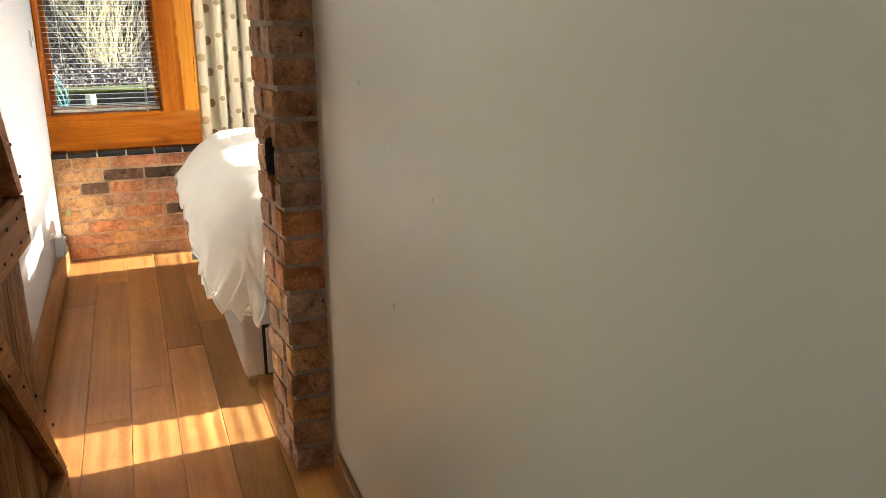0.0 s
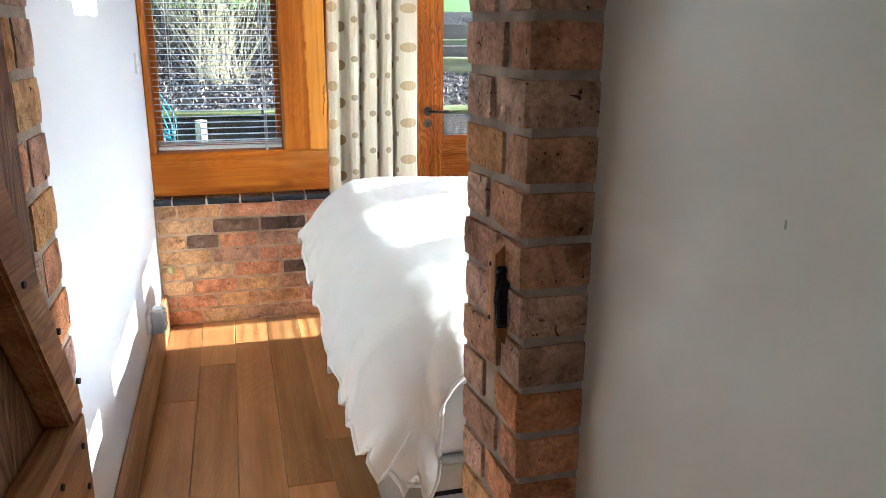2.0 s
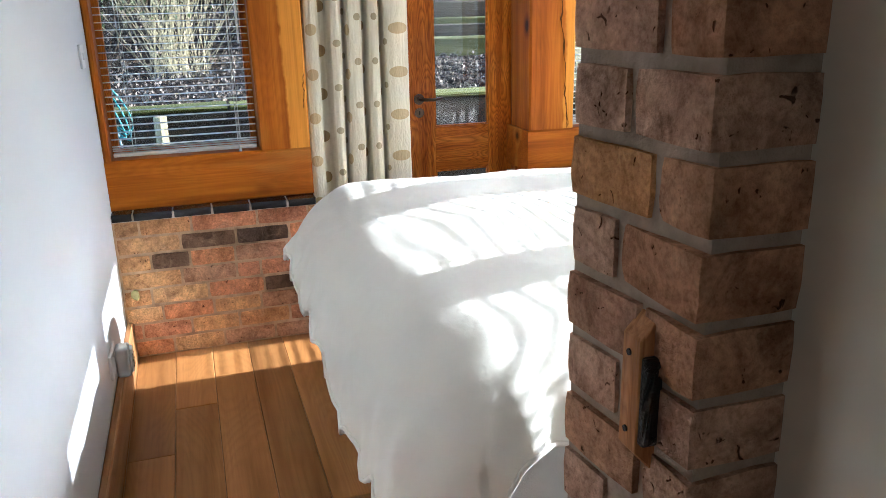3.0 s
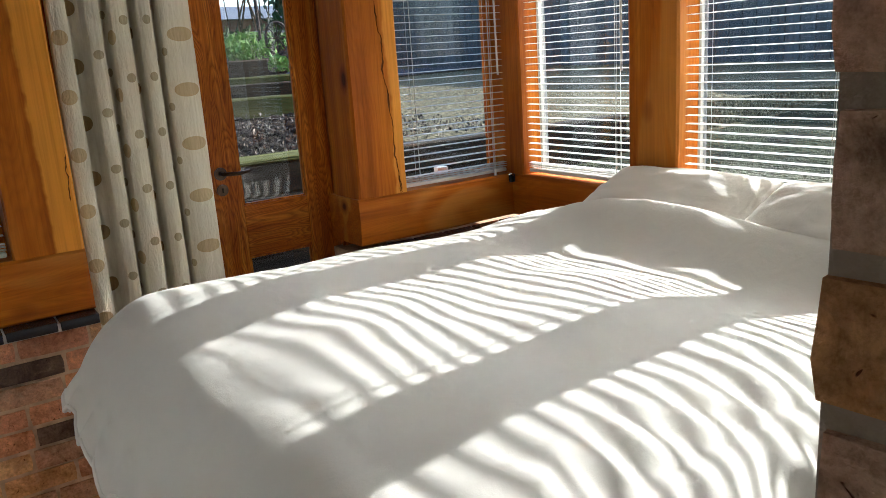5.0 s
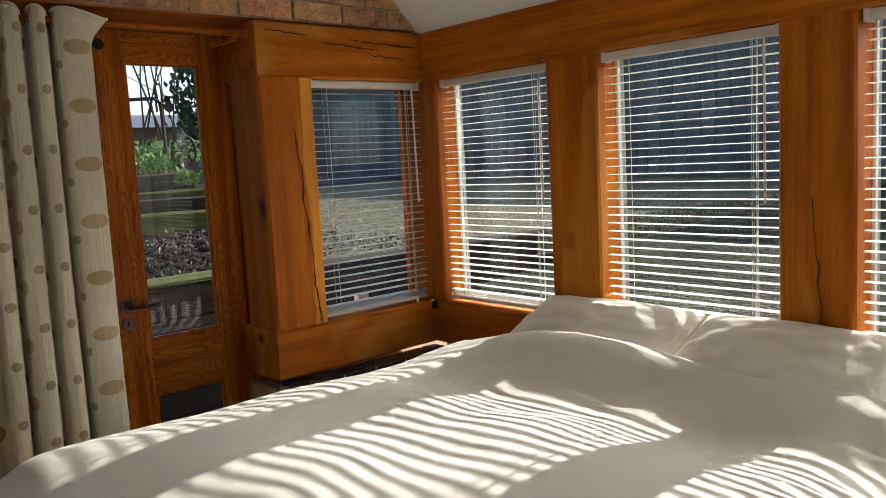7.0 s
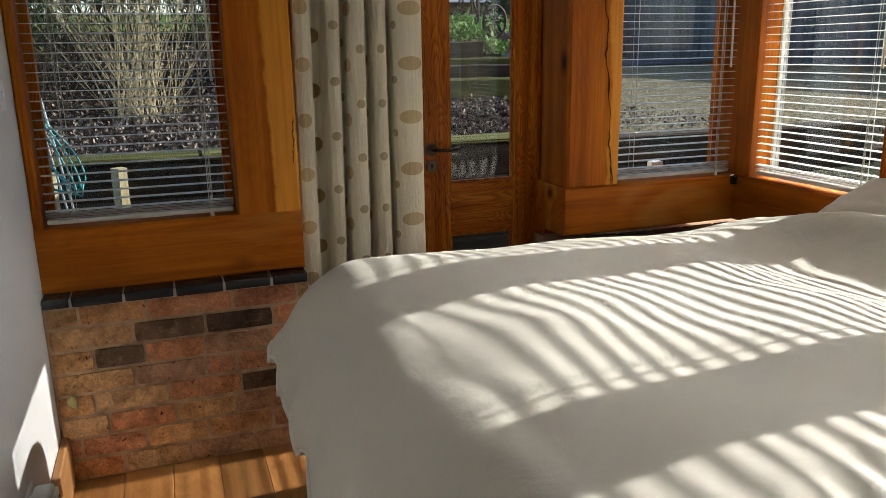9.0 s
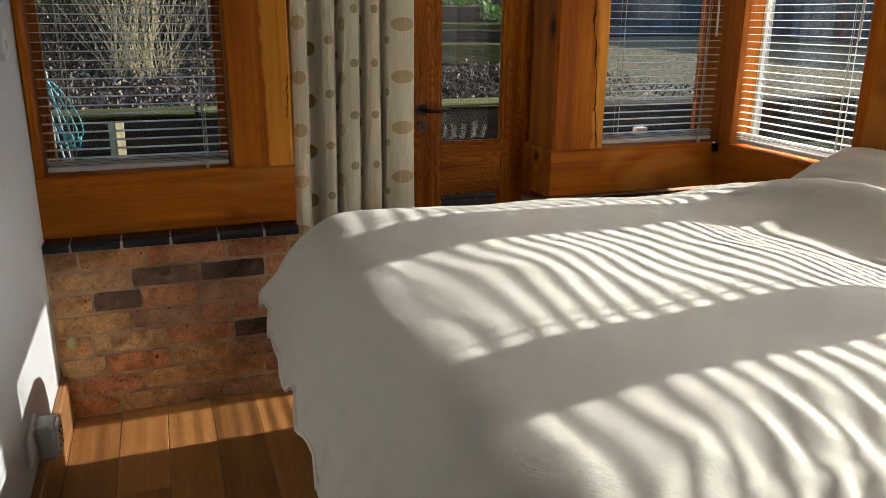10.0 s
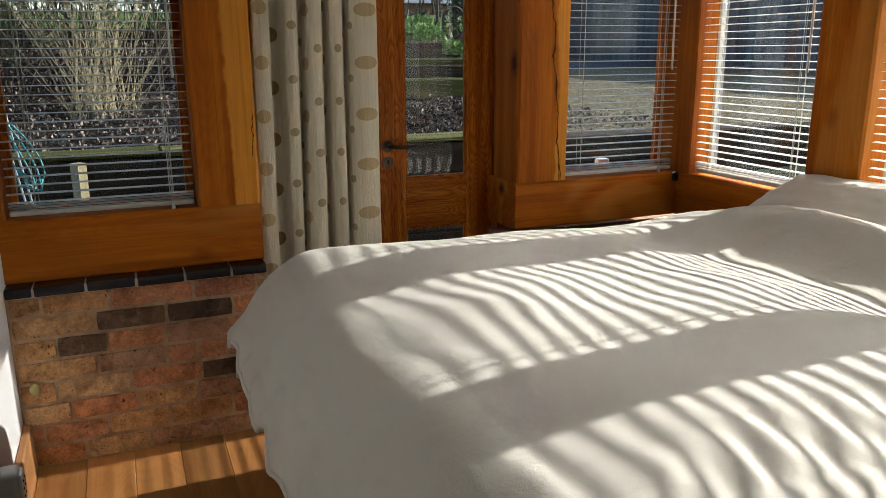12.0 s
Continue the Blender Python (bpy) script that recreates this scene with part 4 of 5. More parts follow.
def pillow(cy, length, depth, tilt, seed, label, twist=0.0, cx=1.352, cz=0.824):
    bm = bmesh.new()
    n, m = 36, 26
    sides = {}
    for sgn in (1, -1):
        for i in range(n + 1):
            for j in range(m + 1):
                u, v = i / n * 2 - 1, j / m * 2 - 1
                edge = max(0.0, (1 - abs(u) ** 3.2)) ** 0.5 * max(0.0, (1 - abs(v) ** 3.0)) ** 0.5
                pin = 1 - 0.07 * (abs(u) ** 2) * (1 - abs(v) ** 4)
                pin2 = 1 - 0.06 * (abs(v) ** 2) * (1 - abs(u) ** 4)
                w = 0.008 * fbm(Vector((u * 2.6 + seed, v * 2.6, sgn * 3.0)), 4) * (0.4 + edge)
                key = (i, j, sgn if edge > 0 else 0)
                if key not in sides:
                    sides[key] = bm.verts.new((v * depth / 2 * pin2, u * length / 2 * pin, sgn * (0.082 * edge) + w))
    for sgn in (1, -1):
        for i in range(n):
            for j in range(m):
                vs = []
                for a, b in ((i, j), (i + 1, j), (i + 1, j + 1), (i, j + 1)):
                    vs.append(sides.get((a, b, sgn)) or sides[(a, b, 0)])
                vs = list(dict.fromkeys(vs))
                if len(vs) > 2:
                    bm.faces.new(vs if sgn < 0 else vs[::-1])
    bmesh.ops.recalc_face_normals(bm, faces=bm.faces[:])
    ob = mesh_object("pillow", bm, M_PILLOW, None, True)
    ob.matrix_world = pose(cx, cy, cz, 0, tilt, twist)
    return tagged(ob, label, "pillow", "bed pillows")


pillow(4.815, 0.70, 0.41, -24, 1.0, "white cotton pillow propped against the sill beam", 2)
pillow(4.19, 0.66, 0.40, -25, 8.0, "white cotton pillow with a dented corner", -3)

# ---- open ledged door in the hall ----
door = tagged(new("door_hall"), "open rustic oak ledged and braced door", "door", kind="structure")
door.matrix_world = pose(-0.966, 2.90, 0, 0, 0, -90 - 4.2)   # local x runs from hinge to latch edge, local y into the hall behind
DW, DH = 0.555, 1.97
# local y: face side towards +y after the turn is the room face
xs = [0.0, 0.15, 0.32, DW - 0.07]
for a, b in zip(xs, xs[1:]):
    part("board", box(a + 0.0012, b - 0.0012, -0.060, -0.032, 0.012, DH, 0.0025), M_BOARD, door)
part("latch_stile", box(DW - 0.069, DW + 0.003, -0.064, -0.030, 0.010, DH + 0.002, 0.003), M_STILE, door)
LEDGES = ((0.862, 0.977), (0.14, 0.26), (1.70, 1.82))
for z0, z1 in LEDGES:
    part("ledge", box(0.02, 0.562, -0.032, 0.004, z0, z1, 0.005), M_LEDGE, door)


def brace(z0, z1, e0, e1):
    """A diagonal bar; e0, e1: its latch-side edge at the bottom and at the top."""
    bm = bmesh.new()
    v = []
    for y in (-0.0318, 0.0025):
        for x, z in ((max(0.012, e0 - 0.125), z0), (e0, z0), (e1, z1), (e1 - 0.125, z1)):
            v.append(bm.verts.new((x, y, z)))
    for f in ((3, 2, 1, 0), (4, 5, 6, 7), (0, 1, 5, 4), (1, 2, 6, 5), (2, 3, 7, 6), (3, 0, 4, 7)):
        bm.faces.new([v[i] for i in f])
    bmesh.ops.recalc_face_normals(bm, faces=bm.faces[:])
    bmesh.ops.bevel(bm, geom=bm.edges[:], offset=0.004, segments=2, affect="EDGES")
    return bm


BRACES = ((0.979, 1.698, 0.062, 0.482), (0.262, 0.860, 0.05, 0.565))
for a in BRACES:
    part("brace", brace(*a), M_LEDGE, door)
rnd = random.Random(5)
pin = disc((0, 0, 0), 1, 0.0038, 0.004, 8)
pin_first = part("nail", pin, M_PIN, door)
spots = []
for z0, z1 in LEDGES:
    for a in (0.04, 0.12, 0.22, 0.31, 0.40, 0.48, 0.56):
        spots += [(a + rnd.uniform(-0.015, 0.015), 0.0045, z0 + 0.03), (a + rnd.uniform(-0.015, 0.015), 0.0045, z1 - 0.03)]
for z0, z1, e0, e1 in BRACES:
    for k in range(9):
        f = (k + 0.5) / 9
        spots += [(e0 + (e1 - e0) * f - rnd.choice((0.025, 0.06, 0.095)), 0.003, z0 + (z1 - z0) * f)]
spots = [q for q in spots if q[0] > 0.02]
for k, s in enumerate(spots):
    o = pin_first if k == 0 else new("nail", pin_first.data)
    o.parent = door
    o.location = s
lx, lz = 0.415, 1.03
latch = part("latch", box(lx - 0.010, lx + 0.010, -0.034, -0.026, lz - 0.035, lz + 0.045, 0.003), M_IRON, door, "black iron thumb latch with a curled lever")
part("latch_cap", disc((lx, -0.026, lz + 0.045), 1, 0.011, 0.007, 14, 0.002), M_IRON, latch)
part("latch_box", box(lx - 0.022, lx + 0.016, -0.031, -0.012, lz - 0.014, lz + 0.012, 0.004), M_IRON, latch)
part("latch_bar", box(lx - 0.004, lx + 0.055, -0.028, -0.018, lz - 0.040, lz - 0.024, 0.003), M_IRON, latch)
part("lever", tube([(lx + 0.050, -0.024, lz - 0.034), (lx + 0.052, 0.002, lz - 0.040), (lx + 0.048, 0.020, lz - 0.046), (lx + 0.044, 0.030, lz - 0.056), (lx + 0.043, 0.033, lz - 0.072)], 0.0055, 10, taper=1.15), M_IRON, latch, smooth=True)

# ---- wooden block with the iron keep on the brick jamb ----
keep = thing("latch_keep", "wooden block with a black iron latch keep on the brick jamb", "latch keep", at=(0, 0.0, -0.022))
blk = bmesh.new()
bv = [blk.verts.new((X_JAMB_R + dx, y, z)) for y in (3.124, 3.160) for dx, z in ((0.02, 0.918), (0.02, 1.104), (-0.006, 1.104), (-0.028, 1.080), (-0.028, 0.942), (-0.006, 0.918))]
blk.faces.new(bv[:6])
blk.faces.new(bv[6:][::-1])
for k in range(6):
    blk.faces.new((bv[k], bv[6 + k], bv[6 + (k + 1) % 6], bv[(k + 1) % 6]))
bmesh.ops.recalc_face_normals(blk, faces=blk.faces[:])
bmesh.ops.bevel(blk, geom=blk.edges[:], offset=0.0015, segments=1, affect="EDGES")
part("block", blk, M_STILE, keep)
part("keep_plate", box(X_JAMB_R - 0.026, X_JAMB_R - 0.004, 3.113, 3.126, 0.955, 1.062, 0.004), M_IRON, keep)
part("keep_hook", tube([(X_JAMB_R - 0.012, 3.116, 1.055), (X_JAMB_R - 0.026, 3.106, 1.052), (X_JAMB_R - 0.03, 3.104, 1.01), (X_JAMB_R - 0.026, 3.106, 0.968), (X_JAMB_R - 0.012, 3.116, 0.962)], 0.006, 8), M_IRON, keep)
for z in (0.965, 1.06):
    part("screw", disc((X_JAMB_R - 0.0285, 3.145, z), 0, 0.004, 0.003, 10), M_IRON, keep)

# ---- skirting, sockets and small things ----
M_SCUFF = plain("wall_scuff", (0.50, 0.46, 0.38), 0.8, vary=0.3, scale=60)
for y, z, h in ((2.62, 1.22, 0.014), (2.43, 1.10, 0.010), (2.16, 1.05, 0.012), (2.40, 0.76, 0.022)):
    structure("scuff", hewn(X_HALL - 0.0016, X_HALL + 0.001, y, y + 0.0025, z, z + h * 0.7, 2, 0.0008, 0.0004, 0.004, seed=y * 9), M_SCUFF, "small dark scuff on the cream hall wall", "scuff")
structure("baseboard", hewn(X_LEFT, X_LEFT + 0.026, Y_DIV1 + 0.03, Y_BRICK - 0.002, 0.0, 0.165, 1, 0.001, 0.005, 0.3), M_SKIRT, "plain oak skirting board along the plaster", "baseboard")
structure("baseboard_hall", hewn(X_HALL - 0.022, X_HALL, -0.85, Y_DIV0 - 0.10, 0.0, 0.098, 1, 0.001, 0.005, 0.3), M_SKIRT, "plain oak skirting board in the hall", "baseboard")
sock = thing("wall_socket", "white double wall socket above the skirting board", "socket")
part("plate", box(X_LEFT, X_LEFT + 0.010, 5.06, 5.206, 0.225, 0.311, 0.003), M_WHITEPLASTIC, sock)
part("switch", box(X_LEFT + 0.009, X_LEFT + 0.014, 5.12, 5.145, 0.285, 0.30, 0.002), M_WHITEPLASTIC, sock)
plug = thing("plug_in_unit", "grey and white plug-in unit in the wall socket", "plug-in")
part("body", box(X_LEFT + 0.011, X_LEFT + 0.060, 5.135, 5.20, 0.195, 0.305, 0.014, segs=4), M_GREYPLASTIC, plug, smooth=True)
part("cap", box(X_LEFT + 0.058, X_LEFT + 0.068, 5.142, 5.193, 0.21, 0.295, 0.005), M_WHITEPLASTIC, plug)
for k in range(3):
    for q in range(2):
        # near-black discs on the cap paint the dark of the holes
        part("vent_hole", disc((X_LEFT + 0.069, 5.155 + q * 0.024, 0.228 + k * 0.022), 0, 0.0035, 0.002, 8), M_DARK, plug)
sw = thing("light_switch", "small white switch plate on the plaster", "switch")
part("plate", box(X_LEFT, X_LEFT + 0.009, 5.555, 5.64, 1.22, 1.305, 0.003), M_WHITEPLASTIC, sw)
part("rocker", box(X_LEFT + 0.008, X_LEFT + 0.014, 5.59, 5.605, 1.25, 1.275, 0.002), M_WHITEPLASTIC, sw)
lump = bmesh.new()
bmesh.ops.create_icosphere(lump, subdivisions=2, radius=0.024)
for v in lump.verts:
    v.co = Vector((v.co.x * (0.75 + 0.25 * noise.noise(v.co * 60)), v.co.y * 0.45, v.co.z * (1.0 + 0.3 * noise.noise(v.co * 40 + Vector((3, 1, 2))))))
lo = mesh_object("filler_lump", lump, M_LEAF_CREAM, None, True)
lo.location = (-1.108, Y_BRICK - 0.006, 0.285)
tagged(lo, "yellowish lump of filler in the brickwork", "filler")
lock = thing("window_catch", "small dark metal catch on the sill corner", "catch")
part("base", box(1.475, 1.497, Y_OAK - 0.02, Y_OAK - 0.001, 0.80, 0.838, 0.003), M_IRON, lock)
part("arm", tube([(1.486, Y_OAK - 0.022, 0.832), (1.47, Y_OAK - 0.026, 0.842), (1.455, Y_OAK - 0.024, 0.838)], 0.004, 8), M_CHROME, lock)


white_box = thing("sensor_box", "small white plastic box on the outer window sill", "sensor", at=(1.25, 6.03, Z_SILL + 0.001))
part("case", box(-0.028, 0.028, -0.018, 0.018, 0.0, 0.046, 0.005), M_WHITEPLASTIC, white_box)
part("foot", box(-0.022, 0.022, -0.012, 0.012, -0.001, 0.002), M_DARK, white_box)


# ---- garden ----
def ground_material():
    """Soil under leaf litter near the house, grass further up, gravel to the side."""
    m, nt, b = material("garden_ground", 0.95)
    tc = nt.nodes.new("ShaderNodeTexCoord")
    v = tc.outputs["Object"]
    sep = nt.nodes.new("ShaderNodeSeparateXYZ")
    nt.links.new(v, sep.inputs[0])
    vor = node(nt, "ShaderNodeTexVoronoi", Scale=22.0)
    nt.links.new(v, vor.inputs["Vector"])
    # earth colours cut to near black: they carry the shade under the shrubs
    litter = ramp(nt, vor.outputs["Color"], [(0.3, (0.008, 0.006, 0.004)), (0.55, (0.02, 0.015, 0.010)), (0.75, (0.05, 0.037, 0.025)), (0.92, (0.13, 0.10, 0.07))])
    n1 = noise_tex(nt, v, 3.0, 6.0, 0.65)
    soil = mix(nt, ramp(nt, n1, [(0.42, (0, 0, 0)), (0.58, (1, 1, 1))]), (0.014, 0.010, 0.008), litter)
    g1 = noise_tex(nt, v, 45.0, 4.0)
    grass = ramp(nt, g1, [(0.3, (0.045, 0.085, 0.018)), (0.7, (0.13, 0.21, 0.045))])
    gvor = node(nt, "ShaderNodeTexVoronoi", Scale=38.0)
    nt.links.new(v, gvor.inputs["Vector"])
    gravel = ramp(nt, gvor.outputs["Color"], [(0.2, (0.08, 0.07, 0.040)), (0.8, (0.24, 0.208, 0.122))])
    # mossy, damp ground beside the house
    damp = ramp(nt, n1, [(0.35, (0.030, 0.032, 0.022)), (0.55, (0.055, 0.060, 0.030)), (0.75, (0.085, 0.090, 0.050))])
    near = node(nt, "ShaderNodeMath"); near.operation = "LESS_THAN"; near.inputs[1].default_value = 7.6
    nt.links.new(sep.outputs[1], near.inputs[0])
    gravel = mix(nt, near.outputs[0], gravel, damp)
    ygt = node(nt, "ShaderNodeMath"); ygt.operation = "GREATER_THAN"; ygt.inputs[1].default_value = 13.6
    nt.links.new(sep.outputs[1], ygt.inputs[0])
    col = mix(nt, ygt.outputs[0], soil, grass)
    slant = node(nt, "ShaderNodeMath"); slant.operation = "MULTIPLY_ADD"; slant.inputs[1].default_value = -0.47
    nt.links.new(sep.outputs[1], slant.inputs[0]); nt.links.new(sep.outputs[0], slant.inputs[2])
    xg = node(nt, "ShaderNodeMath"); xg.operation = "GREATER_THAN"; xg.inputs[1].default_value = -2.0
    nt.links.new(slant.outputs[0], xg.inputs[0])
    yl = node(nt, "ShaderNodeMath"); yl.operation = "LESS_THAN"; yl.inputs[1].default_value = 40.0
    nt.links.new(sep.outputs[1], yl.inputs[0])
    xy = node(nt, "ShaderNodeMath"); xy.operation = "MULTIPLY"
    nt.links.new(xg.outputs[0], xy.inputs[0]); nt.links.new(yl.outputs[0], xy.inputs[1])
    col = mix(nt, xy.outputs[0], col, gravel)
    nt.links.new(col, b.inputs["Base Color"])
    bump(nt, b, vor.outputs["Distance"], 0.8, 0.03)
    return m


def front_z(y):
    pts = ((7.8, 0.80), (9.4, 0.93), (9.8, 1.0), (10.6, 1.24), (12.5, 1.55), (16.0, 1.90), (24.0, 2.35), (60.0, 2.6), (5000.0, 2.6))
    for (a, za), (b, zb) in zip(pts, pts[1:]):
        if y <= b:
            return za + (zb - za) * max(0.0, (y - a)) / (b - a)
    return 2.6


def side_z(x):
    return 0.45 + 0.05 * min(x - 3.4, 6.0)


def yard_line(y):
    """Where the garden's bank gives way to the gravel yard."""
    return 1.45 + 0.45 * (y - 8.0)


def ground_z(x, y):
    if y < 7.72:
        return -0.16 if x < 3.4 else side_z(x)
    w = min(1.0, max(0.0, (x - yard_line(y)) / (0.5 + 0.16 * (y - 7.7))))
    w = w * w * (3 - 2 * w)
    yard = 0.80 + 0.016 * min(60.0, y - 7.8)
    return front_z(y) * (1 - w) + yard * w


gx = [-3000, -400, -60, -20, -12, -8] + [-6 + 0.4 * k for k in range(23)] + [3.39, 3.41] + [3.8 + 0.6 * k for k in range(14)] + [14, 20, 30, 60, 400, 3000]
gy = [-3000, -200, -20, -6, 0, 3, 5, 6.4, 7.2, 7.71, 7.73] + [8.0 + 0.3 * k for k in range(30)] + [17.5, 19, 21, 24, 30, 45, 60, 120, 400, 3000]
gm = bmesh.new()
gv = []
for x in gx:
    gv.append([gm.verts.new((x, y, ground_z(x, y) + (0.035 * fbm(Vector((x * 1.7, y * 1.7, 0))) if 7.8 < y < 20 and -7 < x < 9 else 0.0))) for y in gy])
for i in range(len(gx) - 1):
    for j in range(len(gy) - 1):
        gm.faces.new((gv[i][j], gv[i + 1][j], gv[i + 1][j + 1], gv[i][j + 1]))
tagged(mesh_object("ground", gm, ground_material()), "garden ground of leaf mould, gravel and grass", "ground", kind="structure")

M_SLEEPER = wood("old_sleeper", 0, (0.026, 0.020, 0.014), (0.050, 0.040, 0.027), (0.10, 0.085, 0.055), rough=0.85, grain=0.8, tint=0.3, bumpiness=0.8)
M_MOSS = wood("mossy_sleeper", 0, (0.045, 0.052, 0.015), (0.09, 0.10, 0.028), (0.19, 0.19, 0.07), rough=0.9, grain=0.8, tint=0.2, bumpiness=0.8)
M_GREYBOARD = wood("grey_cladding", 2, (0.085, 0.10, 0.108), (0.12, 0.138, 0.147), (0.155, 0.172, 0.18), rough=0.8, grain=0.6, tint=0.15)
M_STEM = plain("pale_shrub_stem", (0.40, 0.34, 0.20), 0.8, vary=0.35, scale=8)
M_TWIG = plain("dark_twig", (0.065, 0.048, 0.032), 0.85, vary=0.3, scale=8)
M_STONE = plain("weathered_stone", (0.17, 0.168, 0.16), 0.9, vary=0.25, scale=12, relief=0.6)
M_RUST = plain("rusty_iron", (0.055, 0.038, 0.030), 0.75, 0.4, vary=0.35, scale=30, relief=0.4)
M_PALEPIPE = plain("pale_metal_pipe", (0.42, 0.50, 0.52), 0.4, 0.3, vary=0.1)
M_TEAL = plain("teal_hose", (0.03, 0.22, 0.22), 0.5, vary=0.2)
M_PALEPOST = wood("weathered_post", 2, (0.26, 0.235, 0.14), (0.38, 0.35, 0.21), (0.5, 0.46, 0.30), rough=0.85)


def leaf_material(name, lo, hi):
    m, nt, b = material(name, 0.55)
    b.inputs["Specular IOR Level"].default_value = 0.2
    g = nt.nodes.new("ShaderNodeNewGeometry")
    col = ramp(nt, g.outputs["Random Per Island"], [(0.0, lo), (1.0, hi)])
    nt.links.new(col, b.inputs["Base Color"])
    return m


M_LEAF = leaf_material("evergreen_leaf", (0.018, 0.036, 0.010), (0.11, 0.14, 0.045))
M_LEAF_BRIGHT = leaf_material("bright_leaf", (0.09, 0.20, 0.03), (0.24, 0.36, 0.08))
M_CONIFER = leaf_material("conifer_leaf", (0.015, 0.04, 0.018), (0.045, 0.085, 0.04))
# stretched from near black to pale, so shade and sunny glints are in the colour
M_DEAD = leaf_material("dead_leaf", (0.010, 0.007, 0.004), (0.36, 0.29, 0.22))


def sleeper(x, y, z, length, mat, turn=0.0, h=0.19, d=0.20, label="old dark railway sleeper in the garden"):
    ob = mesh_object("sleeper", hewn(-length / 2, length / 2, -d / 2, d / 2, 0, h, 0, 0.008, 0.012, 0.2, seed=x * 3 + z * 7), mat)
    ob.matrix_world = pose(x, y, z, 0, 0, turn)
    return tagged(ob, label, "sleeper", "garden sleepers")


for row in range(5):
    for k in range(4):
        sleeper(-4.2 + 2.404 * k + (0.6 if row % 2 else 0), 7.70, -0.16 + 0.193 * row, 2.4, M_SLEEPER, label="dark railway sleeper in the retaining wall")
for k in range(3):
    sleeper(-4.2 + 2.42 * k, 7.715, 0.806, 2.4, M_MOSS, 0, 0.035, 0.24, "mossy plank capping the retaining wall")
for row in range(3):
    for k in range(3):
        sleeper(3.42, 6.2 - 2.42 * k, -0.16 + 0.2 * row, 2.4, M_SLEEPER, 90, label="dark railway sleeper in the retaining wall")
sleeper(1.75, 9.70, 0.93, 2.0, M_MOSS, -8, 0.20, 0.34, "mossy sleeper step above the soil bed")
sleeper(1.95, 10.05, 1.04, 2.2, M_SLEEPER, -8, 0.20, 0.3, "dark sleeper step above the soil bed")
sleeper(1.6, 10.75, 1.16, 1.5, M_SLEEPER, -4, 0.30, 0.24, "dark sleeper edging the upper bed")
sleeper(1.7, 10.38, 1.14, 2.4, M_MOSS, -6, 0.16, 0.34, "mossy sleeper step in the garden")


def stems(name, label, cx, cy, count, height, spread, mat, seed, base=0.16, radius=0.006, leafy=0, leaf_mat=None, leaf=0.035):
    """A multi-stemmed shrub: many thin forked stems from one base, and leaves."""
    rnd = random.Random(seed)
    z0 = ground_z(cx, cy)
    t = thing(name, label, "shrub", at=(cx, cy, z0 - 0.02))
    bm, lm = bmesh.new(), bmesh.new()
    for k in range(count):
        a, r = rnd.uniform(0, math.tau), base * math.sqrt(rnd.random())
        p = Vector((r * math.cos(a), r * math.sin(a), 0))
        h = height * rnd.uniform(0.55, 1.0)
        lean = Vector((rnd.gauss(0, spread), rnd.gauss(0, spread), 1)).normalized()
        bend = Vector((rnd.gauss(0, 0.15), rnd.gauss(0, 0.15), 0))
        pts = [p + lean * h * f + bend * h * f * f for f in (0, 0.35, 0.7, 1.0)]
        tube(pts, radius * rnd.uniform(0.6, 1.2), 4, bm, 0.35)
        for q in range(2):
            f = rnd.uniform(0.3, 0.8)
            s = p + lean * h * f + bend * h * f * f
            e = s + Vector((rnd.gauss(0, 0.3), rnd.gauss(0, 0.3), rnd.uniform(0.3, 0.8))) * h * 0.35
            tube([s, (s + e) / 2 + Vector((0, 0, 0.02)), e], radius * 0.5, 3, bm, 0.4)
            for w in range(leafy):
                c = s.lerp(e, rnd.random()) + Vector((rnd.gauss(0, 0.04), rnd.gauss(0, 0.04), rnd.gauss(0, 0.04)))
                leaf_blade(lm, c, leaf * rnd.uniform(0.6, 1.3), rnd)
    part("stem", bm, mat, t)
    if leafy:
        part("foliage", lm, leaf_mat, t)
    else:
        lm.free()
    return t


def leaf_blade(bm, c, s, rnd):
    m = Euler((rnd.uniform(0, 6.3), rnd.uniform(0, 6.3), rnd.uniform(0, 6.3))).to_matrix()
    q = [c + m @ Vector(p) * s for p in ((0, 0, 0), (0.5, 0.28, 0.08), (1.0, 0, 0), (0.5, -0.28, 0.08))]
    v = [bm.verts.new(p) for p in q]
    bm.faces.new(v)


stems("bare_shrub", "tall bare shrub of pale upright stems in leaf litter", -0.85, 9.3, 110, 2.1, 0.36, M_STEM, 1, 0.26, 0.0032, 2, M_LEAF, 0.04)
stems("bare_shrub", "leafy evergreen shrub in the raised bed", -1.75, 9.6, 55, 1.7, 0.30, M_TWIG, 2, 0.35, 0.006, 8, M_LEAF, 0.05)
stems("bare_shrub", "tangled bare shrub behind the leaf litter", 0.0, 10.4, 70, 1.9, 0.35, M_TWIG, 3, 0.4, 0.006, 3, M_LEAF, 0.05)
stems("bare_shrub", "tangled dark hedge shrub behind the bed", -1.3, 11.3, 90, 2.4, 0.35, M_TWIG, 4, 0.7, 0.007, 9, M_LEAF, 0.06)
stems("bare_shrub", "tangled dark hedge shrub behind the bed", -3.0, 10.6, 80, 2.4, 0.35, M_TWIG, 5, 0.7, 0.007, 9, M_LEAF, 0.06)
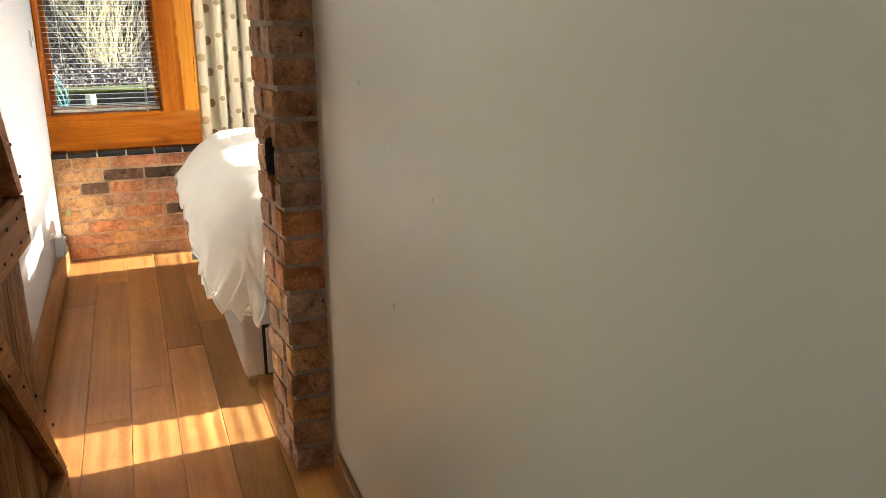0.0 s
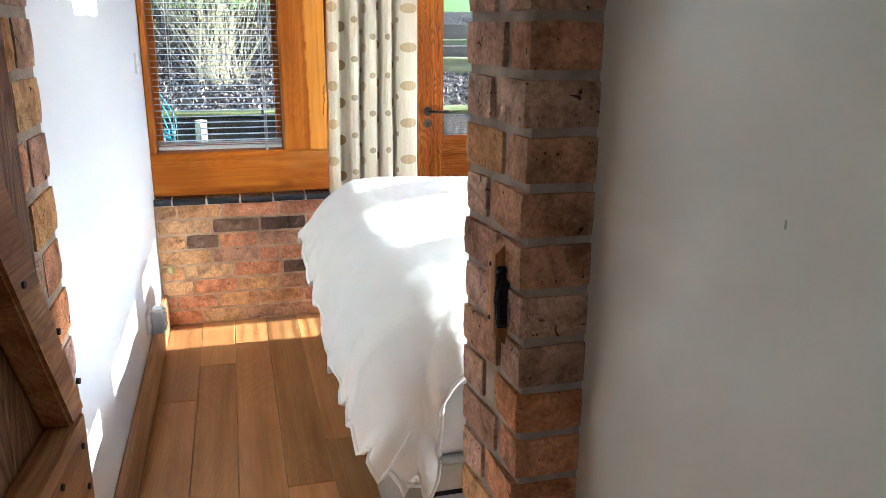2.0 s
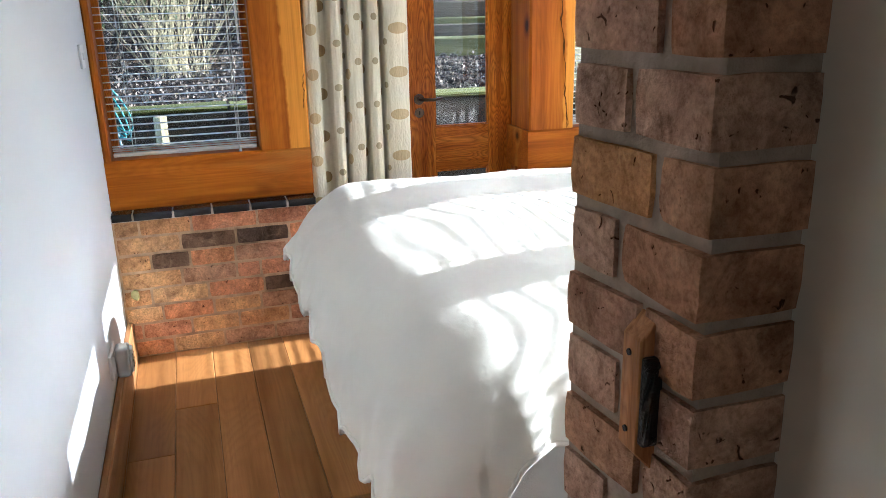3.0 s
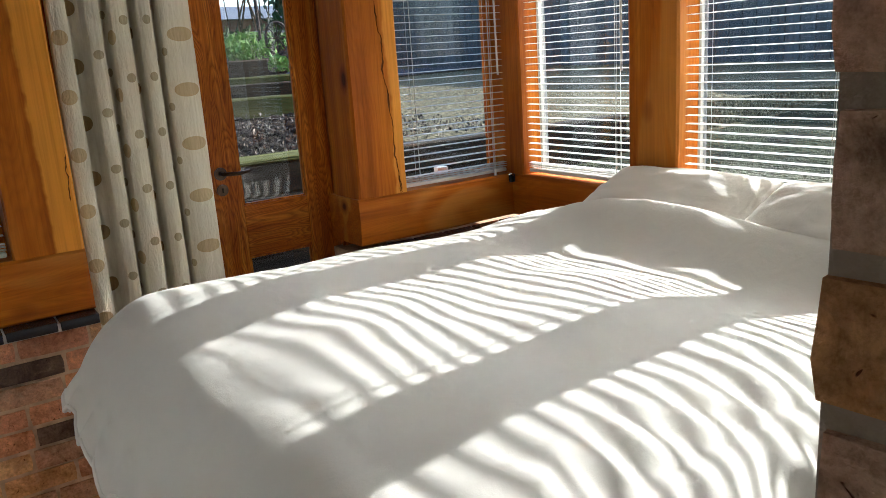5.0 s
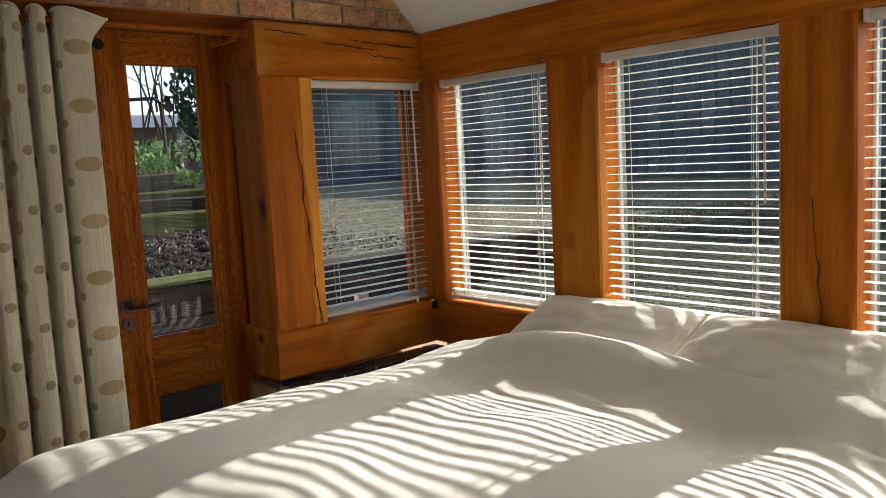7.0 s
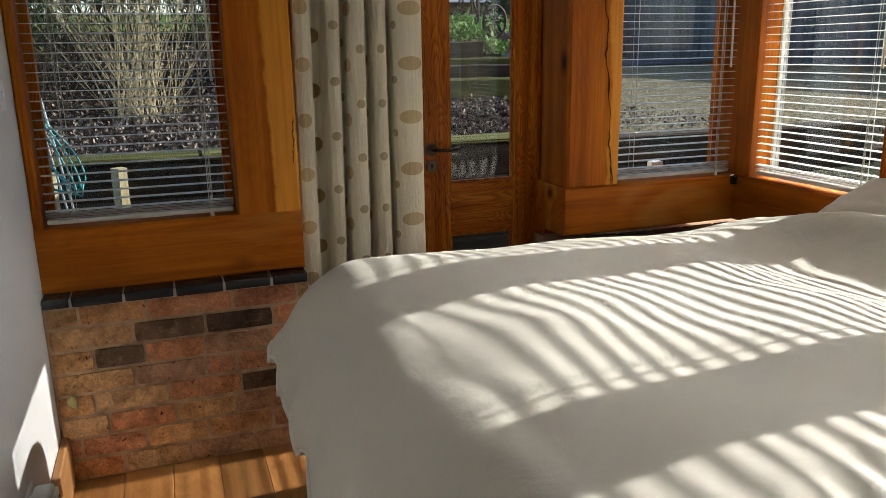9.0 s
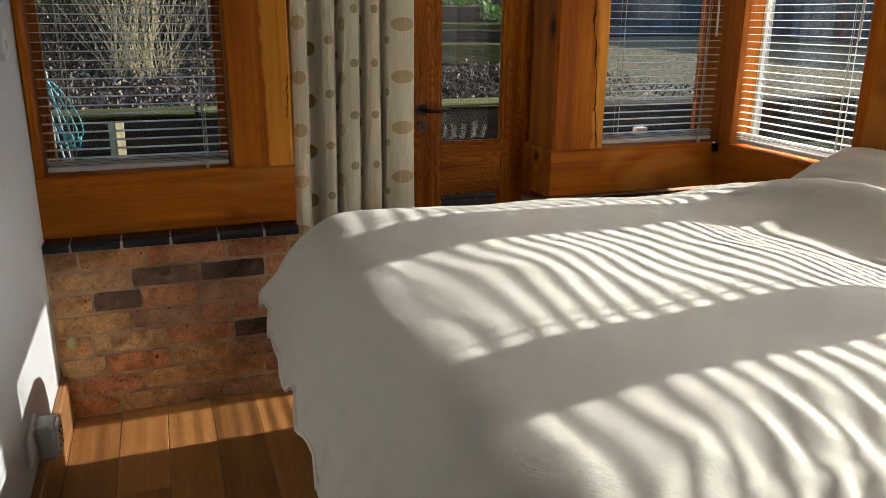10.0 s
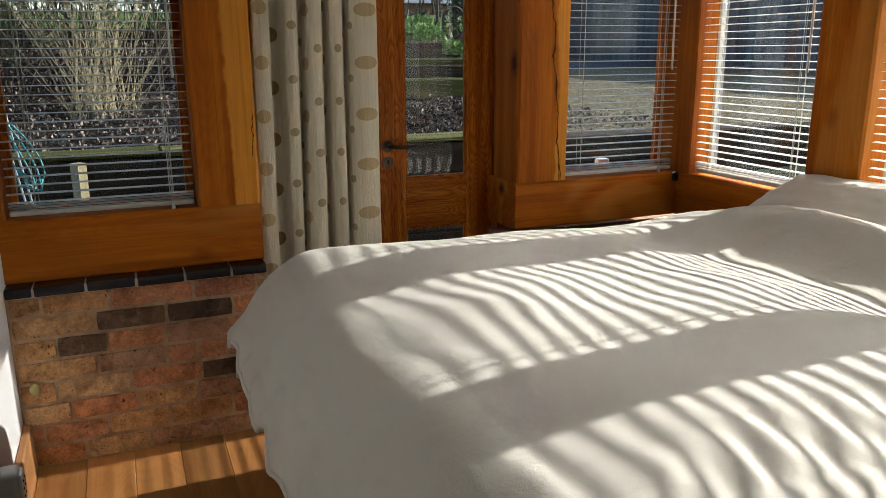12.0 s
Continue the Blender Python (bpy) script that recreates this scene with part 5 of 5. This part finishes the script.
for hx, hy, hs in ((-0.6, 12.4, 31), (-2.0, 12.6, 32), (0.5, 12.5, 33), (-3.6, 12.2, 34)):
    stems("hedge_shrub", "dense dark evergreen hedge shrub", hx, hy, 90, 2.4, 0.4, M_TWIG, hs, 0.75, 0.007, 26, M_CONIFER, 0.10)
stems("garden_plant", "bright green broad-leaved plant in the upper bed", 2.62, 11.9, 20, 0.40, 0.5, M_LEAF_BRIGHT, 6, 0.20, 0.006, 7, M_LEAF_BRIGHT, 0.085)
stems("garden_plant", "low green plant at the edge of the lawn", 3.35, 13.1, 26, 0.4, 0.6, M_LEAF_BRIGHT, 7, 0.5, 0.006, 6, M_LEAF, 0.08)
stems("garden_plant", "small rosette of strappy leaves in the soil", 2.75, 11.2, 12, 0.22, 0.8, M_LEAF_BRIGHT, 8, 0.08, 0.005, 5, M_LEAF_BRIGHT, 0.09)
stems("bare_tree", "slender bare tree with several trunks", 3.98, 15.5, 4, 5.0, 0.16, M_TWIG, 9, 0.25, 0.016)
stems("bare_tree", "slender bare tree at the far side of the lawn", 8.0, 24.0, 6, 7.0, 0.2, M_TWIG, 10, 0.4, 0.03)

litter = bmesh.new()
rnd = random.Random(12)
for k in range(15000):
    x, y = rnd.uniform(-3.2, 3.2), 7.82 + 4.0 * rnd.random() ** 1.3
    if x > 0.0 and rnd.random() < 0.35 or (x > 0.6 and 9.4 < y < 10.95):
        continue
    leaf_blade(litter, Vector((x, y, ground_z(x, y) + 0.02 + 0.04 * rnd.random())), rnd.uniform(0.014, 0.040), rnd)
tagged(mesh_object("leaf_litter", litter, M_DEAD), "fallen brown leaves over the raised bed", "leaf litter", kind="stuff")
clods = bmesh.new()
for k in range(900):
    x, y = rnd.uniform(0.2, 3.4), rnd.uniform(7.85, 9.6)
    s = rnd.uniform(0.02, 0.055)
    if x > yard_line(y):
        continue
    bmesh.ops.create_icosphere(clods, subdivisions=1, radius=s, matrix=Matrix.Translation((x, y, ground_z(x, y) + s * 0.3)) @ Matrix.Diagonal((1, rnd.uniform(0.6, 1.2), rnd.uniform(0.5, 0.9), 1)))
tagged(mesh_object("soil_clods", clods, plain("dug_soil", (0.032, 0.025, 0.020), 0.95, vary=0.4, scale=20, relief=0.7)), "dug dark soil in clods", "soil", kind="stuff")


def conifer(x, y, height, width, seed, label):
    rnd = random.Random(seed)
    z0 = ground_z(x, y)
    t = thing("evergreen_tree", label, "tree", "distant evergreen trees", (x, y, z0 - 0.05))
    part("trunk", tube([(0, 0, 0), (0.05, 0, height * 0.5), (0, 0, height * 0.95)], width * 0.05, 8, taper=0.2), M_TWIG, t)
    bm = bmesh.new()
    for k in range(2600):
        f = rnd.random() ** 0.8
        r = width * (1 - f * 0.75) * math.sqrt(rnd.random()) * (0.75 + 0.35 * noise.noise(Vector((f * 5, k % 7, seed))))
        a = rnd.uniform(0, math.tau)
        leaf_blade(bm, Vector((r * math.cos(a), r * math.sin(a), 0.3 + f * (height - 0.3))), rnd.uniform(0.18, 0.42), rnd)
    part("crown", bm, M_CONIFER, t)


conifer(10.6, 27.0, 6.5, 2.0, 21, "tall dark evergreen tree beyond the lawn")
conifer(14.5, 28.0, 7.0, 2.8, 22, "tall dark evergreen tree beyond the lawn")
conifer(1.0, 22.0, 5.5, 2.2, 23, "dark evergreen tree beyond the lawn")
conifer(-3.0, 17.0, 6.0, 2.6, 24, "dark evergreen tree behind the hedge")

# far brick building with a grey roof, and the lane
M_FARBRICK = plain("far_brick", (0.23, 0.125, 0.085), 0.9, vary=0.25, scale=3)
M_FARROOF = plain("far_roof", (0.17, 0.175, 0.19), 0.6, vary=0.1, scale=3)
hut = thing("outbuilding", "low brick outbuilding with a grey roof beyond the lawn", "building", at=(11.8, 33.0, 2.35))
part("wall", box(-4, 4, -1.5, 1.5, 0, 0.8), M_FARBRICK, hut)
roof = bmesh.new()
rv = [roof.verts.new(p) for p in ((-4.3, -1.9, 0.78), (4.3, -1.9, 0.78), (4.3, 0, 1.35), (-4.3, 0, 1.35), (-4.3, 1.9, 0.78), (4.3, 1.9, 0.78))]
for f in ((0, 1, 2, 3), (3, 2, 5, 4), (0, 3, 4), (1, 5, 2), (0, 4, 5, 1)):
    roof.faces.new([rv[i] for i in f])
part("roof", roof, M_FARROOF, hut)
part("door", box(-0.6, 0.5, -1.54, -1.5, 0, 0.7, 0.01), M_SLEEPER, hut)
lane = bmesh.new()
lv = []
for k in range(13):
    x = 6.4 + 0.9 * k
    yc = 19.5 + 0.25 * k
    lv.append((lane.verts.new((x, yc - 1.7, ground_z(x, yc - 1.7) + 0.03)), lane.verts.new((x, yc + 1.7, ground_z(x, yc + 1.7) + 0.03))))
for a, b in zip(lv, lv[1:]):
    lane.faces.new((a[0], b[0], b[1], a[1]))
tagged(mesh_object("road", lane, plain("lane_tarmac", (0.085, 0.088, 0.095), 0.9, vary=0.2, scale=2)), "grey lane beyond the lawn", "road", kind="structure")

# old iron plough
pl = thing("iron_plough", "rusty antique iron plough with a spoked wheel as garden ornament", "plough", at=(3.02, 12.35, ground_z(3.02, 12.35)))
part("shaft", tube([(0.0, 0, 0.0), (-0.02, 0, 0.75)], 0.022, 8), M_RUST, pl)
part("beam", tube([(-0.75, 0.05, 0.78), (-0.1, 0, 0.82), (0.02, 0, 0.74)], 0.022, 8), M_RUST, pl)
ring = [(-0.07, 0, 0.66 + 0.0), (-0.07, 0, 0.95), (-0.05, 0, 0.99), (-0.02, 0, 0.99), (0.0, 0, 0.95), (0.0, 0, 0.66)]
part("bracket", tube(ring, 0.015, 8), M_RUST, pl)
wheel = part("wheel", tube([(0.18 + 0.15 * math.cos(a), -0.08, 0.19 + 0.19 * math.sin(a)) for a in [k * math.tau / 24 for k in range(25)]], 0.016, 6), M_RUST, pl)
for k in range(4):
    a = k * math.pi / 4
    part("spoke", tube([(0.18 - 0.14 * math.cos(a), -0.08, 0.19 - 0.18 * math.sin(a)), (0.18 + 0.14 * math.cos(a), -0.08, 0.19 + 0.18 * math.sin(a))], 0.008, 6), M_RUST, wheel)
part("pulley", disc((0.08, 0, 0.72), 1, 0.06, 0.03, 18, 0.004), M_RUST, pl)

# stone ornament by the steps
orn = bmesh.new()
for c, r, sc in (((0, 0, 0.11), 0.17, (1.25, 0.9, 0.7)), ((0.03, 0, 0.28), 0.13, (0.9, 0.8, 1.1)), ((-0.02, -0.02, 0.44), 0.085, (1.1, 0.9, 0.9)), ((-0.10, -0.05, 0.42), 0.045, (1.2, 0.8, 0.8)), ((-0.2, 0, 0.06), 0.08, (1.3, 0.8, 0.6))):
    bmesh.ops.create_icosphere(orn, subdivisions=3, radius=r, matrix=Matrix.Translation(c) @ Matrix.Diagonal((*sc, 1)))
for v in orn.verts:
    v.co += v.co.normalized() * 0.012 * noise.noise(v.co * 16)
o = mesh_object("stone_ornament", orn, M_STONE, None, True)
o.scale = (0.85, 0.85, 0.8)
o.location = (2.66, 10.5, ground_z(2.66, 10.5) - 0.03)
tagged(o, "weathered grey stone garden ornament beside the steps", "ornament")
po = mesh_object("garden_post", hewn(-0.05, 0.05, -0.05, 0.05, 0, 0.55, 2, 0.003, 0.008), M_PALEPOST)
po.location = (2.42, 9.75, ground_z(2.42, 9.75) - 0.02)
tagged(po, "short weathered wooden post by the steps", "post", "garden posts")

# pale posts and a teal hose on its metal stand behind the left window
for x, y, h in ((-0.985, 7.46, 0.97), (-1.315, 7.46, 0.965)):
    p = mesh_object("garden_post", hewn(-0.030, 0.030, -0.030, 0.030, 0, h, 2, 0.004, 0.006), M_PALEPOST)
    p.location = (x, y, -0.16)
    p.rotation_euler = (0, 0, radians(38))
    tagged(p, "pale weathered fence post in front of the retaining wall", "post", "garden posts")
hose = thing("hose_stand", "teal garden hose looped on a thin metal stand", "hose stand", at=(-1.415, 7.35, -0.16))
for k in range(2):
    part("leg", tube([(0.035 + 0.03 * k, 0.02 * k, 1.30), (0.055 + 0.03 * k, 0.02 * k, 1.44), (0.08 + 0.03 * k, 0.02 * k, 1.445), (0.10 + 0.03 * k, 0.02 * k, 1.32), (0.30 + 0.02 * k, 0.02 + 0.02 * k, 0.0)], 0.0055, 8), M_PALEPIPE, hose, "pale metal hoop", smooth=True)
for k in range(3):
    lean, tall, wide = 0.42 + 0.05 * k, 0.225 - 0.03 * k, 0.030 + 0.022 * k
    pts = []
    for q in range(29):
        a = q * math.tau / 28
        z = 1.10 - 0.012 * k + tall * math.sin(a)
        pts.append((0.14 + 0.008 * k + wide * math.cos(a) - lean * (z - 1.10), 0.022 * k - 0.05, z))
    part("loop", tube(pts, 0.0048, 6), M_TEAL, hose, smooth=True)
part("loop", tube([(0.03, -0.02, 1.18), (0.05, -0.02, 1.02), (0.14, -0.02, 0.90), (0.26, -0.03, 0.86), (0.27, -0.04, 0.92)], 0.0065, 6), M_TEAL, hose, smooth=True)
part("foot", tube([(0.05, 0, 0.01), (0.42, 0.02, 0.01)], 0.012, 8), M_IRON, hose)

# grey boarded barn opposite the window wall
barn = thing("grey_barn", "blue-grey weatherboarded barn opposite the windows", "building", at=(13.0, 4.5, side_z(9.4) - 0.12))
part("wall", box(0, 3, -9, 30.0, 0, 3.2), M_GREYBOARD, barn)
slat_mesh = None
for k in range(130):
    ya = -9 + 0.3 * k
    if slat_mesh is None:
        first = part("board", box(-0.03, 0, 0.01, 0.285, 0.05, 3.18, 0.006), M_GREYBOARD, barn)
        slat_mesh, s = first.data, first
    else:
        s = new("board", slat_mesh)
        s.parent = barn
    s.location = (0, ya, 0)
rb = bmesh.new()
rv = [rb.verts.new(p) for p in ((-0.25, -9.2, 3.17), (-0.25, 30.2, 3.17), (1.6, 30.2, 3.6), (1.6, -9.2, 3.6), (3.3, 30.2, 3.17), (3.3, -9.2, 3.17))]
for f in ((0, 3, 2, 1), (3, 5, 4, 2), (0, 1, 4, 5), (0, 5, 3), (1, 2, 4)):
    rb.faces.new([rv[i] for i in f])
part("roof", rb, M_FARROOF, barn)
part("barn_door", box(-0.05, -0.03, -1.6, -0.4, 0.02, 2.0, 0.01), M_SLEEPER, barn)
verge = bmesh.new()
for k in range(5000):
    x, y = rnd.uniform(11.4, 12.9), rnd.uniform(-3, 7.6)
    z = side_z(x)
    a = rnd.uniform(0, math.tau)
    h = rnd.uniform(0.06, 0.2)
    v = [verge.verts.new(p) for p in ((x - 0.01, y, z), (x + 0.01, y + 0.01, z), (x + 0.05 * math.cos(a), y + 0.05 * math.sin(a), z + h))]
    verge.faces.new(v)
tagged(mesh_object("grass_verge", verge, M_LEAF_BRIGHT), "grass verge along the barn", "grass", kind="stuff")

# ---- bricks, tiles and floorboards ----
def brick_meshes(n=6):
    out = {}
    for kind, mat in (("r", M_BRICK), ("b", M_BRICK_BUFF), ("n", M_BRICK_BROWN), ("p", M_BRICK_PINK), ("k", M_BRICK_BURNT)):
        for k in range(n):
            bm = bmesh.new()
            bmesh.ops.create_cube(bm, size=1.0)
            bmesh.ops.subdivide_edges(bm, edges=bm.edges[:], cuts=2, use_grid_fill=True)
            for v in bm.verts:
                c = v.co.copy()
                corner = sum(abs(abs(t) - 0.5) < 1e-4 for t in c)
                pull = {2: 0.010, 3: 0.035}.get(corner, 0.0)
                v.co = c * (1 - pull) + Vector([noise.noise(c * 2.9 + Vector((k * 5.1, t * 7.0, 1))) * (0.010, 0.014, 0.030)[t] for t in range(3)])
            me = bpy.data.meshes.new("brick")
            bm.to_mesh(me)
            bm.free()
            me.materials.append(mat)
            me.shade_smooth()
            me.set_sharp_from_angle(angle=radians(38))
            out.setdefault(kind, []).append(me)
    return out


BRICKS = brick_meshes()
brnd = random.Random(77)


def brick(parent, x0, x1, y0, y1, z0, z1, kind="r", turn=0.0):
    """kind: r red, b buff, n brown, p pink, k burnt."""
    ob = new("brick", brnd.choice(BRICKS[kind]))
    ob.parent = parent
    j = lambda a: brnd.uniform(-a, a)
    ob.location = ((x0 + x1) / 2, (y0 + y1) / 2, (z0 + z1) / 2)
    ob.scale = (abs(x1 - x0) * brnd.choice((1, -1)), abs(y1 - y0), abs(z1 - z0))
    ob.rotation_euler = (j(0.010), j(0.006), turn + j(0.008))
    return ob


S = {o.name: o for o in bpy.data.objects if o.parent is None}
COURSE = 0.0756
# low wall under the window: each course's joints and kinds of brick, from the floor up
LOW_COURSES = (
    ((-0.98, -0.77, -0.55), "rbnn"), ((-1.10, -0.90, -0.70, -0.48), "rrbbr"), ((-1.01, -0.80, -0.60, -0.43), "brbnr"), ((-1.045, -0.815, -0.58, -0.44), "bbrkn"),
    ((-0.915, -0.69, -0.59), "bnrr"), ((-1.03, -0.875, -0.69, -0.47), "bkrnr"), ((-0.905, -0.68, -0.455), "bkkr"), ((-1.06, -0.855, -0.585, -0.37), "bbrrb"))
for c, (joints, kinds) in enumerate(LOW_COURSES):
    ends = (X_LEFT + 0.004, *joints, BAY0)
    for a, b, kind in zip(ends, ends[1:], kinds):
        z0 = 0.004 + c * COURSE
        brick(S["wall_far_low"], a + 0.004, b - 0.004, Y_BRICK + brnd.uniform(-0.002, 0.003), Y_BRICK + 0.09, z0 + brnd.uniform(0.001, 0.004), z0 + COURSE - 0.009 + brnd.uniform(-0.003, 0.002), kind)
for c in range(8):
    z0 = 0.004 + c * COURSE
    x = BAY1 + 0.01 - (0.0, 0.115)[c % 2]
    while x < X_RIGHT - 0.02:
        a, b = max(x, BAY1 + 0.01), min(x + 0.215, X_RIGHT)
        if b - a > 0.035:
            brick(S["wall_far_low_right"], a, b, Y_BRICK + brnd.uniform(-0.003, 0.003), Y_BRICK + 0.09, z0 + 0.002, z0 + COURSE - 0.008, brnd.choice("rrbn"))
        x += 0.224
# jambs of the doorway, in taller courses
for c in range(24):
    z0 = 0.004 + c * 0.0845
    zt = z0 + 0.0845 - 0.0150
    split = (3.145, 3.195)[c % 2] + brnd.uniform(-0.012, 0.012)
    w = brnd.uniform(-0.003, 0.003)
    wr, wl = S["wall_divider_right"], S["wall_divider_left"]
    near = lambda: Y_DIV0 + brnd.uniform(-0.003, 0.003)
    lean = SPLAY / (Y_DIV1 - Y_DIV0)
    brick(wr, X_JAMB_R - lean * (split - Y_DIV0) / 2 + w - 0.003, -0.222, near(), split - 0.006, z0, zt, brnd.choice("ppnbr"))
    brick(wr, X_JAMB_R - lean * ((split + Y_DIV1) / 2 - Y_DIV0) + brnd.uniform(-0.003, 0.002) - 0.004, -0.26, split + 0.006, Y_DIV1 + brnd.uniform(-0.004, 0.004), z0, zt, brnd.choice("ppbnp"), lean)
    split = (3.145, 3.185)[(c + 1) % 2]
    brick(wl, X_JAMB_L - 0.20, X_JAMB_L + brnd.uniform(-0.002, 0.002), near(), split - 0.005, z0, zt, brnd.choice("ppbr"))
    brick(wl, X_JAMB_L - 0.09, X_JAMB_L + brnd.uniform(-0.002, 0.002), split + 0.005, Y_DIV1 + brnd.uniform(-0.002, 0.004), z0, zt, brnd.choice("ppbr"))
# mortar between the jamb bricks, a little behind their faces
jm = bmesh.new()
jv = [jm.verts.new((x, y, z)) for z in (0.0, 2.03) for x, y in ((X_JAMB_R + 0.004, Y_DIV0 + 0.005), (-0.13, Y_DIV0 + 0.005), (-0.13, Y_DIV1 - 0.005), (X_JAMB_R - SPLAY + 0.004, Y_DIV1 - 0.005))]
for f in ((3, 2, 1, 0), (4, 5, 6, 7), (0, 1, 5, 4), (1, 2, 6, 5), (2, 3, 7, 6), (3, 0, 4, 7)):
    jm.faces.new([jv[i] for i in f])
part("jamb_mortar", jm, M_MORTAR, S["wall_divider_right"])
# gable courses above the oak frame
for c in range(6):
    z0 = Z_PLATE + 0.014 + c * COURSE
    x = X_LEFT - (0.0, 0.11)[c % 2]
    while x < X_RIGHT + 0.1:
        a, b = max(x, X_LEFT), min(x + 0.215, X_RIGHT + 0.1)
        if b - a > 0.03:
            brick(S["wall_gable"], a, b, Y_OAK + 0.012 + brnd.uniform(-0.004, 0.004), Y_OAK + 0.1, z0, z0 + COURSE - 0.008, "rbnb"[int(x * 31 + c * 7) % 4])
        x += 0.227
# glazed tiles on top of the low walls
tile_me = box(-0.5, 0.5, -0.5, 0.5, -0.5, 0.5, 0.08)
tile_data = bpy.data.meshes.new("tile")
tile_me.to_mesh(tile_data)
tile_me.free()
tile_data.materials.append(M_BLACKTILE)
tile_data.shade_smooth()
for wall, xa, xb in (("wall_far_low", X_LEFT, BAY0 - 0.004), ("wall_far_low_right", BAY1 + 0.006, X_RIGHT)):
    x = xa - 0.07
    while x < xb - 0.03:
        a, b = max(x, xa + 0.002), min(x + 0.1495, xb)
        t = new("tile", tile_data)
        t.parent = S[wall]
        t.location = ((a + b) / 2, Y_BRICK + 0.04, 0.616 + brnd.uniform(-0.001, 0.001))
        t.scale = (b - a, 0.092 + brnd.uniform(-0.003, 0.003), 0.032)
        t.rotation_euler = (brnd.uniform(-0.02, 0.02), 0, brnd.uniform(-0.008, 0.008))
        x += 0.156
    bed_bm = box(xa, xb, Y_BRICK - 0.001, Y_BRICK + 0.10, 0.598, 0.625)
    structure("tile_bed", bed_bm, M_TILEJOINT, "mortar bed between black tiles", "mortar")

floor = structure("floor", box(-1.75, X_RIGHT + 0.26, -0.9, 6.3, -0.14, -0.022), M_DARK, "oak plank floor", "floor")
frnd = random.Random(9)
ENDS = {-0.83: 3.845, -0.981: 3.62, -0.528: 4.47, -0.679: 2.6, -1.132: 4.9}
col = 0
x = -0.679 - 0.151 * 7
while x < X_RIGHT + 0.2:
    key = min(ENDS, key=lambda k: abs(k - x))
    y = -0.9
    cuts = [frnd.uniform(-0.2, 0.9)]
    if abs(key - x) < 0.02:
        e = ENDS[key]
        cuts = [e - 3.4, e - 1.75, e, e + 1.6]
    else:
        while cuts[-1] < 6.1:
            cuts.append(cuts[-1] + frnd.uniform(1.3, 1.9))
    ys = [-0.9] + [c for c in cuts if -0.8 < c < 6.2] + [6.28]
    for a, b in zip(ys, ys[1:]):
        p = part("plank", box(-0.0748, 0.0748, -(b - a) / 2 + 0.0008, (b - a) / 2 - 0.0008, -0.022, 0.0, 0.0018, segs=1), M_FLOOR, floor)
        p.location = (x + 0.0755, (a + b) / 2, frnd.uniform(-0.0006, 0.0))
    x += 0.151
